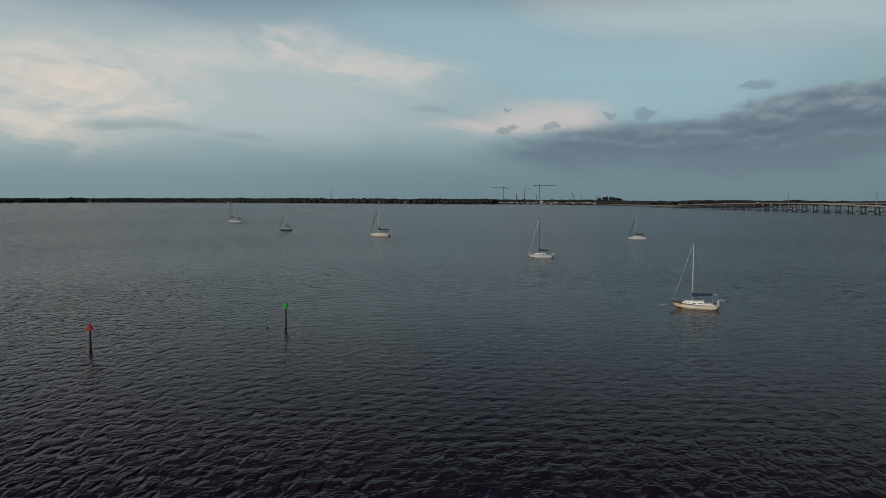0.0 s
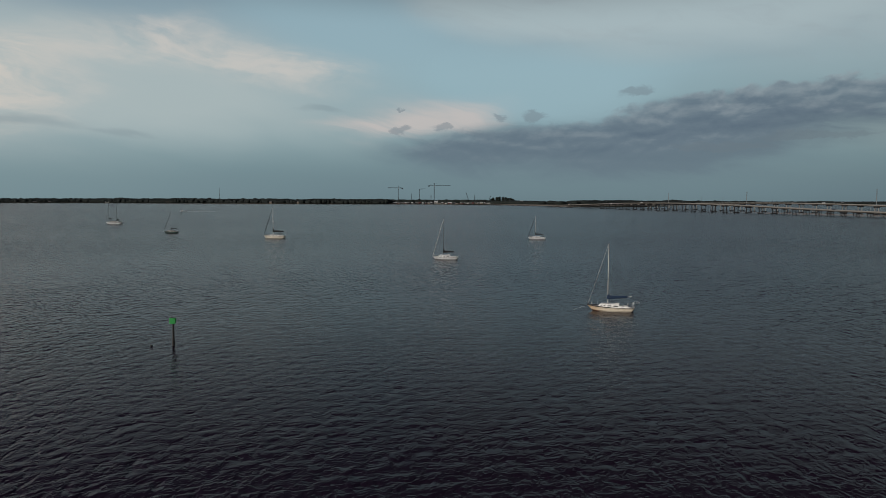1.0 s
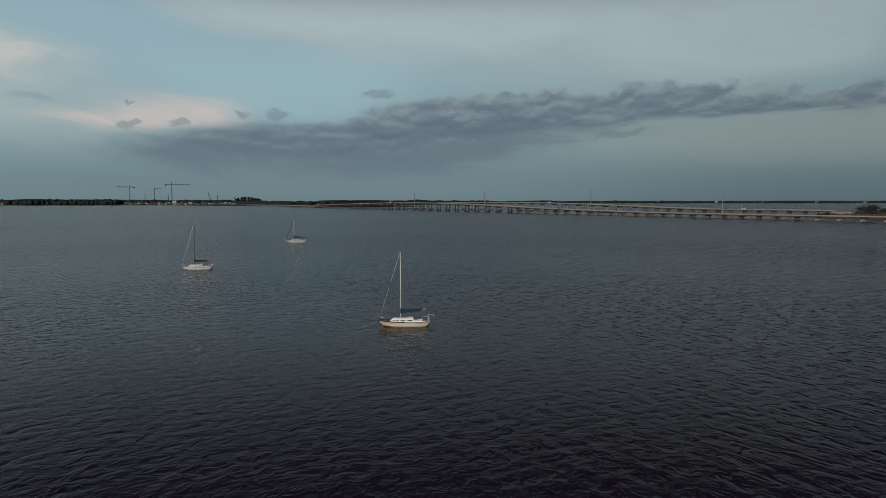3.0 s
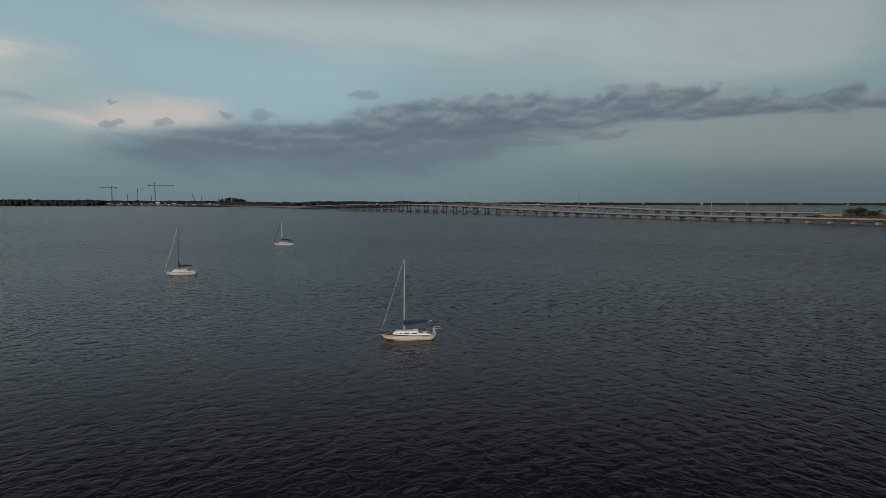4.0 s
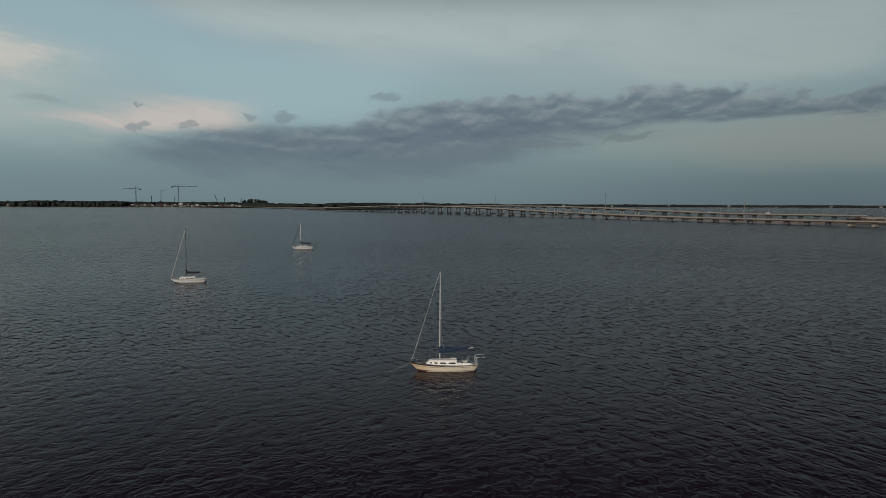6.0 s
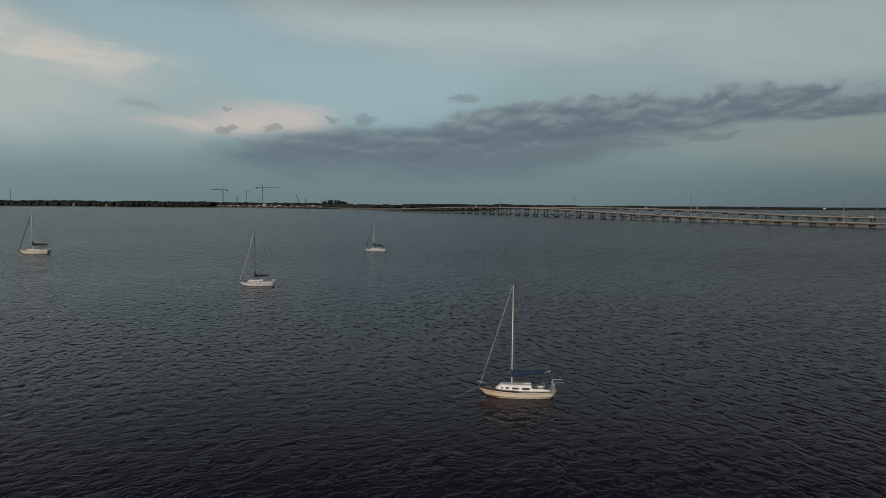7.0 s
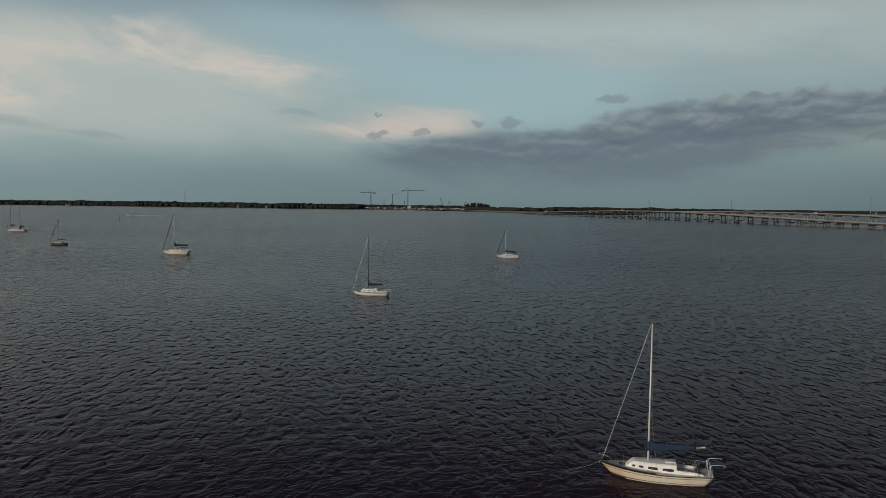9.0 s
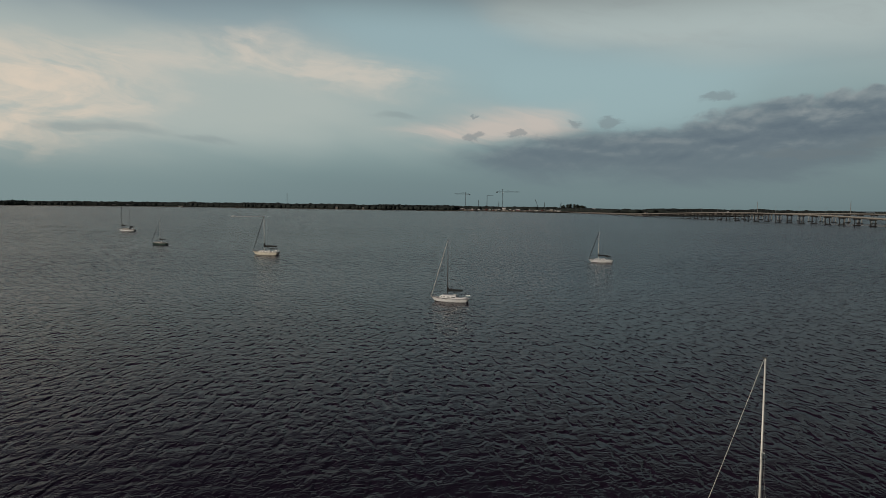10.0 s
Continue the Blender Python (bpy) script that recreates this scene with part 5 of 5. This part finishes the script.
# causeway: a low sandy bank with a rock edge leading to the bridges
build_land("causeway", [(440, 2640), (520, 2420), (570, 2180), (597, 1960), (588, 1700)], 90, 1.5, "sand", "pale sandy causeway bank leading to the bridges", bank=7.0)


def build_rocks():
    rng = random.Random(8)
    spots = []
    for x, y, dx, dy in along([(440, 2640), (520, 2420), (570, 2180), (597, 1960), (588, 1700)], 3.0):
        spots.append((x + dy * rng.uniform(5, 9), y - dx * rng.uniform(5, 9), -0.6, rng.uniform(0.9, 2.0), rng.uniform(1.2, 2.6)))
    ob = woods("rock_edge", spots, "dark broken rock along the causeway edge")
    ob.data.materials[0] = M["dark_concrete"]
    tagged(ob, category="rocks")


build_rocks()

# ---- trees that stand out ----


def pine(x, y, z, h, seed, label="tall dark pine standing above the far woods", group="pines above the shore"):
    rng = random.Random(seed)
    root = thing("pine_tree", pose(x, y, z, 0, 0, seed * 40), label, "tree", group)
    bm = bmesh.new()
    pts = [(0.3 * math.sin(k + seed), 0.3 * math.cos(k * 1.3), h * k / 6) for k in range(7)]
    for k, (a, b) in enumerate(zip(pts, pts[1:])):
        bar(bm, a, b, 0.5 * (1 - k / 7), 0.5 * (1 - (k + 1) / 7), 7)
    for k in range(9):
        t = 0.42 + 0.06 * k
        a = rng.uniform(0, 6.28)
        r = h * 0.22 * (1.2 - t)
        bar(bm, (0, 0, h * t), (math.cos(a) * r * 2, math.sin(a) * r * 2, h * (t + 0.05)), 0.16, 0.05, 5)
    part("trunk", bm, "bark", root)
    vs, fs = [], []
    for k in range(700):
        t = rng.uniform(0.12, 1.0)
        a = rng.uniform(0, 6.28)
        r = h * 0.46 * (1.12 - t) ** 0.7 * math.sqrt(rng.random()) * (0.75 + 0.5 * math.sin(a * 3 + t * 9))
        c = Vector((math.cos(a) * r, math.sin(a) * r, h * t))
        s = rng.uniform(0.7, 1.7)
        u, v = Vector((rng.gauss(0, 1), rng.gauss(0, 1), rng.gauss(0, 0.6))).normalized() * s, Vector((rng.gauss(0, 1), rng.gauss(0, 1), rng.gauss(0, 1))).normalized() * s * 0.7
        n0 = len(vs)
        vs += [c - u, c + v, c + u, c - v + Vector((0, 0, -0.2))]
        fs.append((n0, n0 + 1, n0 + 2, n0 + 3))
    me = bpy.data.meshes.new("crown")
    me.from_pydata([v[:] for v in vs], [], fs)
    me.materials.append(M["leaf"])
    new("crown", me).parent = root
    return root


for k, (x, y, h) in enumerate(((585, 2715, 23), (598, 2700, 26), (611, 2712, 28), (620, 2690, 27), (633, 2700, 26), (647, 2685, 23), (604, 2740, 25), (628, 2725, 27), (657, 2700, 20), (576, 2705, 20), (590, 2735, 24), (615, 2745, 26), (641, 2722, 24), (666, 2712, 19), (652, 2735, 22))):
    pine(x + 20, y, 2.0, h, k + 1)


def leafy_tree(x, y, z, h, wide, seed, label):
    rng = random.Random(seed)
    root = thing("tree", pose(x, y, z, 0, 0, seed * 60), label, "tree", "trees on the spit")
    bm = bmesh.new()
    bar(bm, (0, 0, -0.5), (0.2, 0.1, h * 0.45), 0.45, 0.3, 8)
    limbs = []
    for k in range(9):
        a = 2 * math.pi * k / 9 + rng.uniform(-0.3, 0.3)
        e = Vector((math.cos(a) * wide * rng.uniform(0.3, 0.75), math.sin(a) * wide * rng.uniform(0.3, 0.75), h * rng.uniform(0.5, 0.85)))
        bar(bm, (0.15, 0.1, h * 0.35), e, 0.22, 0.06, 6)
        limbs.append(e)
    part("trunk", bm, "bark", root)
    vs, fs = [], []
    for k in range(2600):
        c0 = rng.choice(limbs) * rng.uniform(0.75, 1.15)
        d = Vector((rng.gauss(0, 1), rng.gauss(0, 1), rng.gauss(0, 0.7))) * wide * 0.17
        c = c0 + d
        c.z = max(0.6 + rng.random(), min(c.z, h * (1.0 - 0.35 * (math.hypot(c.x, c.y) / wide) ** 2)))
        s = rng.uniform(0.25, 0.6)
        u = Vector((rng.gauss(0, 1), rng.gauss(0, 1), rng.gauss(0, 1))).normalized() * s
        v = u.orthogonal().normalized() * s * 0.8
        n0 = len(vs)
        vs += [c - u, c + v, c + u, c - v]
        fs.append((n0, n0 + 1, n0 + 2, n0 + 3))
    me = bpy.data.meshes.new("crown")
    me.from_pydata([v[:] for v in vs], [], fs)
    me.materials.append(M["leaf"])
    new("crown", me).parent = root
    return root


def palm(x, y, z, h, seed):
    rng = random.Random(seed)
    root = thing("palm_tree", pose(x, y, z, 0, 0, seed * 50), "dark palm with drooping fronds on the spit", "palm tree", "trees on the spit")
    bm = bmesh.new()
    pts = [(0.5 * (k / 5) ** 2, 0, h * k / 5) for k in range(6)]
    for k, (a, b) in enumerate(zip(pts, pts[1:])):
        bar(bm, a, b, 0.26 - 0.02 * k, 0.24 - 0.02 * k, 8)
    part("trunk", bm, "bark", root)
    for k in range(17):
        a = 2.4 * k
        lift = rng.uniform(-0.5, 1.0)
        bm = bmesh.new()
        rows = []
        for j in range(7):
            f = j / 6
            r = 3.2 * f
            zz = h + 0.2 + lift * 1.9 * f - 2.3 * f * f
            wd = 0.55 * math.sin(math.pi * min(0.98, f * 0.9 + 0.1))
            c = Vector((0.5 + math.cos(a) * r, math.sin(a) * r, zz))
            side = Vector((-math.sin(a), math.cos(a), 0)) * wd
            rows.append([c - side + Vector((0, 0, -wd * 0.5)), c + Vector((0, 0, 0.03)), c + side + Vector((0, 0, -wd * 0.5)), c - Vector((0, 0, 0.03))])
        loft(bm, rows)
        part("frond", bm, "leaf", root)
    return root


# ---- the spit beyond the south end of the bridges ----

def build_spit():
    bm = bmesh.new()
    rim = [(772, 546), (800, 560), (860, 590), (930, 610), (1010, 590), (1060, 500), (1040, 380), (960, 300), (800, 300), (775, 420)]
    rings = []
    mid = Vector((900, 450, 0))
    for f, z in ((1.02, -1.2), (1.0, 0.6), (0.96, 1.8), (0.6, 2.4), (0.05, 2.6)):
        rings.append([(mid.x + (x - mid.x) * f + 2 * math.sin(x), mid.y + (y - mid.y) * f, z) for x, y in rim])
    loft(bm, rings)
    tagged(part("ground_spit", bm, "land"), "low scrubby spit at the bridges' south end", "land", kind="structure")
    bm = bmesh.new()
    for k in range(4):
        y = 527 - 6 * k
        block(bm, (bridge_x(y, 103.6), y - 3, 4.0), (0.8, 5.9, 6.4 if k else 6.9))
    tagged(part("abutment", bm, "pale_concrete"), "pale concrete abutment wall of the far bridge", "wall", kind="structure")


build_spit()
leafy_tree(876, 535, 2.0, 13.0, 14.0, 2, "broad dark shade tree with a rounded crown")
leafy_tree(884, 520, 2.0, 8.0, 8.0, 6, "dark spreading tree among scrub")
leafy_tree(900, 496, 2.0, 8.5, 9.0, 9, "dark spreading tree among scrub")
leafy_tree(850, 516, 2.0, 5.0, 8.0, 12, "low dark bush beside the bridge")


def build_scrub():
    rng = random.Random(14)
    spots = [(rng.uniform(778, 800), rng.uniform(330, 530), 0.8, rng.uniform(2, 5), rng.uniform(3.0, 5.5)) for _ in range(150)]
    spots += [(rng.uniform(800, 1000), rng.uniform(330, 560), 1.4, rng.uniform(2, 5), rng.uniform(2.0, 4.5)) for _ in range(260)]
    ob = woods("scrub", spots, "dry brown scrub covering the spit")
    ob.data.materials[0] = M["scrub"]


build_scrub()
for k, (x, y, h) in enumerate(((893, 535, 9), (905, 523, 8.5), (918, 512, 8), (925, 497, 9))):
    palm(x, y, 2.0, h, k + 3)

# ---- vehicles, launch, mooring pile ----


def vehicle(off, profile, y, lane, paint, tall, label):
    x, z = bridge_x(y, off), deck_z(profile, y) - 0.3
    root = thing("van" if tall else "car", pose(x + lane, y, z, 0, 0, 95.5), label, "van" if tall else "car", "traffic standing on the bridges")
    ln, hh = (5.6, 2.3) if tall else (4.5, 1.45)
    bm = bmesh.new()
    prof = [(-ln / 2, 0.35), (-ln / 2, 0.9), (-ln / 2 + 0.2, 1.0), (-ln * 0.36, hh * 0.97), (ln * (0.20 if not tall else 0.26), hh), (ln * 0.34, hh * 0.62), (ln / 2 - 0.1, hh * 0.55), (ln / 2, 0.4)]
    loft(bm, [[(a, s * 0.9, b) for a, b in prof] for s in (-1, 1)])
    body = part("body", bm, paint, root)
    for s in (-1, 1):
        bm = bmesh.new()
        block(bm, (-0.1, s * 0.91, hh * 0.78), (ln * 0.46, 0.04, hh * 0.22))
        part("window", bm, "window", root)
        for wx in (-ln * 0.3, ln * 0.32):
            bm = bmesh.new()
            bar(bm, (wx, s * 0.72, 0.34), (wx, s * 0.93, 0.34), 0.34, 0.34, 14)
            part("wheel", bm, "rubber", root)
    return root


vehicle(110, FAR_PROFILE, 640, -2.0, "car_white", True, "white delivery van on the bridge roadway")
vehicle(110, FAR_PROFILE, 725, -2.0, "car_white", False, "white saloon car on the bridge roadway")
vehicle(110, FAR_PROFILE, 668, 2.0, "car_dark", False, "dark saloon car on the bridge roadway")
vehicle(110, FAR_PROFILE, 1002, -2.0, "car_white", True, "white delivery van on the bridge roadway")
vehicle(0, NEAR_PROFILE, 1345, -2.0, "car_white", True, "white delivery van on the bridge roadway")
vehicle(0, NEAR_PROFILE, 860, 2.0, "car_dark", False, "dark saloon car on the bridge roadway")
vehicle(0, NEAR_PROFILE, 1480, 2.0, "car_white", False, "white saloon car on the bridge roadway")


def launch(x, y, az):
    root = thing("motorboat", heading(x, y, az), "small white motorboat far out on the bay", "motorboat")
    h = Hull(8.0, 2.6, 1.0)
    bm = bmesh.new()
    rings = [[h.point(k / 14, f, -1) for f in (1.0, 0.7, 0.35, 0.1)] + [h.point(k / 14, f, 1) for f in (0.1, 0.35, 0.7, 1.0)] for k in range(15)]
    loft(bm, rings)
    part("hull", bm, "white_paint", root)
    bm = bmesh.new()
    block(bm, (0.2, 0, 1.5), (2.6, 1.7, 1.1), taper=0.8, bevel=0.12)
    part("cabin", bm, "white_paint", root)
    bm = bmesh.new()
    block(bm, (0.3, 0, 1.65), (2.3, 1.74, 0.35), taper=0.9)
    part("window", bm, "window", root)
    wake = bmesh.new()
    rng = random.Random(2)
    rows = []
    for k in range(26):
        u = -3.5 - 2.4 * k
        w = (0.8 + 0.06 * k) * rng.uniform(0.6, 1.3)
        zt = 0.5 * (1 - k / 26) * rng.uniform(0.6, 1.2) + 0.12
        rows.append([(u, -w, -0.1), (u, -w * 0.5, zt), (u, w * 0.5, zt * 0.9), (u, w, -0.1)])
    loft(wake, rows)
    m = heading(x, y, az)
    foam = part("wake", wake, "foam")
    foam.matrix_basis = m
    tagged(foam, "line of white wake foam behind a motorboat", "wake", kind="stuff")


launch(-285, 1370, -88)
root = thing("mooring_pile", pose(-226, 1076, 0), "dark timber pile standing far out in the bay", "pile")
part("pile", bar(bmesh.new(), (0, 0, -1), (0, 0, 3.6), 0.35, 0.3, 10), "pile", root)
part("board", block(bmesh.new(), (0, -0.38, 3.2), (0.9, 0.1, 0.9)), "pile", root)

# a thin radio mast on the far shore
root = thing("radio_mast", pose(-543, 3420, 1.5, 0, 0, 20), "thin lattice radio mast above far woods", "radio mast")
part("mast", lattice(bmesh.new(), (0, 0, 0), (0, 0, 70), 1.5, 0.25, 30), "galvanised", root)
for k in range(3):
    a = 2.1 * k
    part("guy_wire", bar(bmesh.new(), (0, 0, 55), (math.cos(a) * 30, math.sin(a) * 30, 0), 0.06, 0.06, 4), "steel", root)
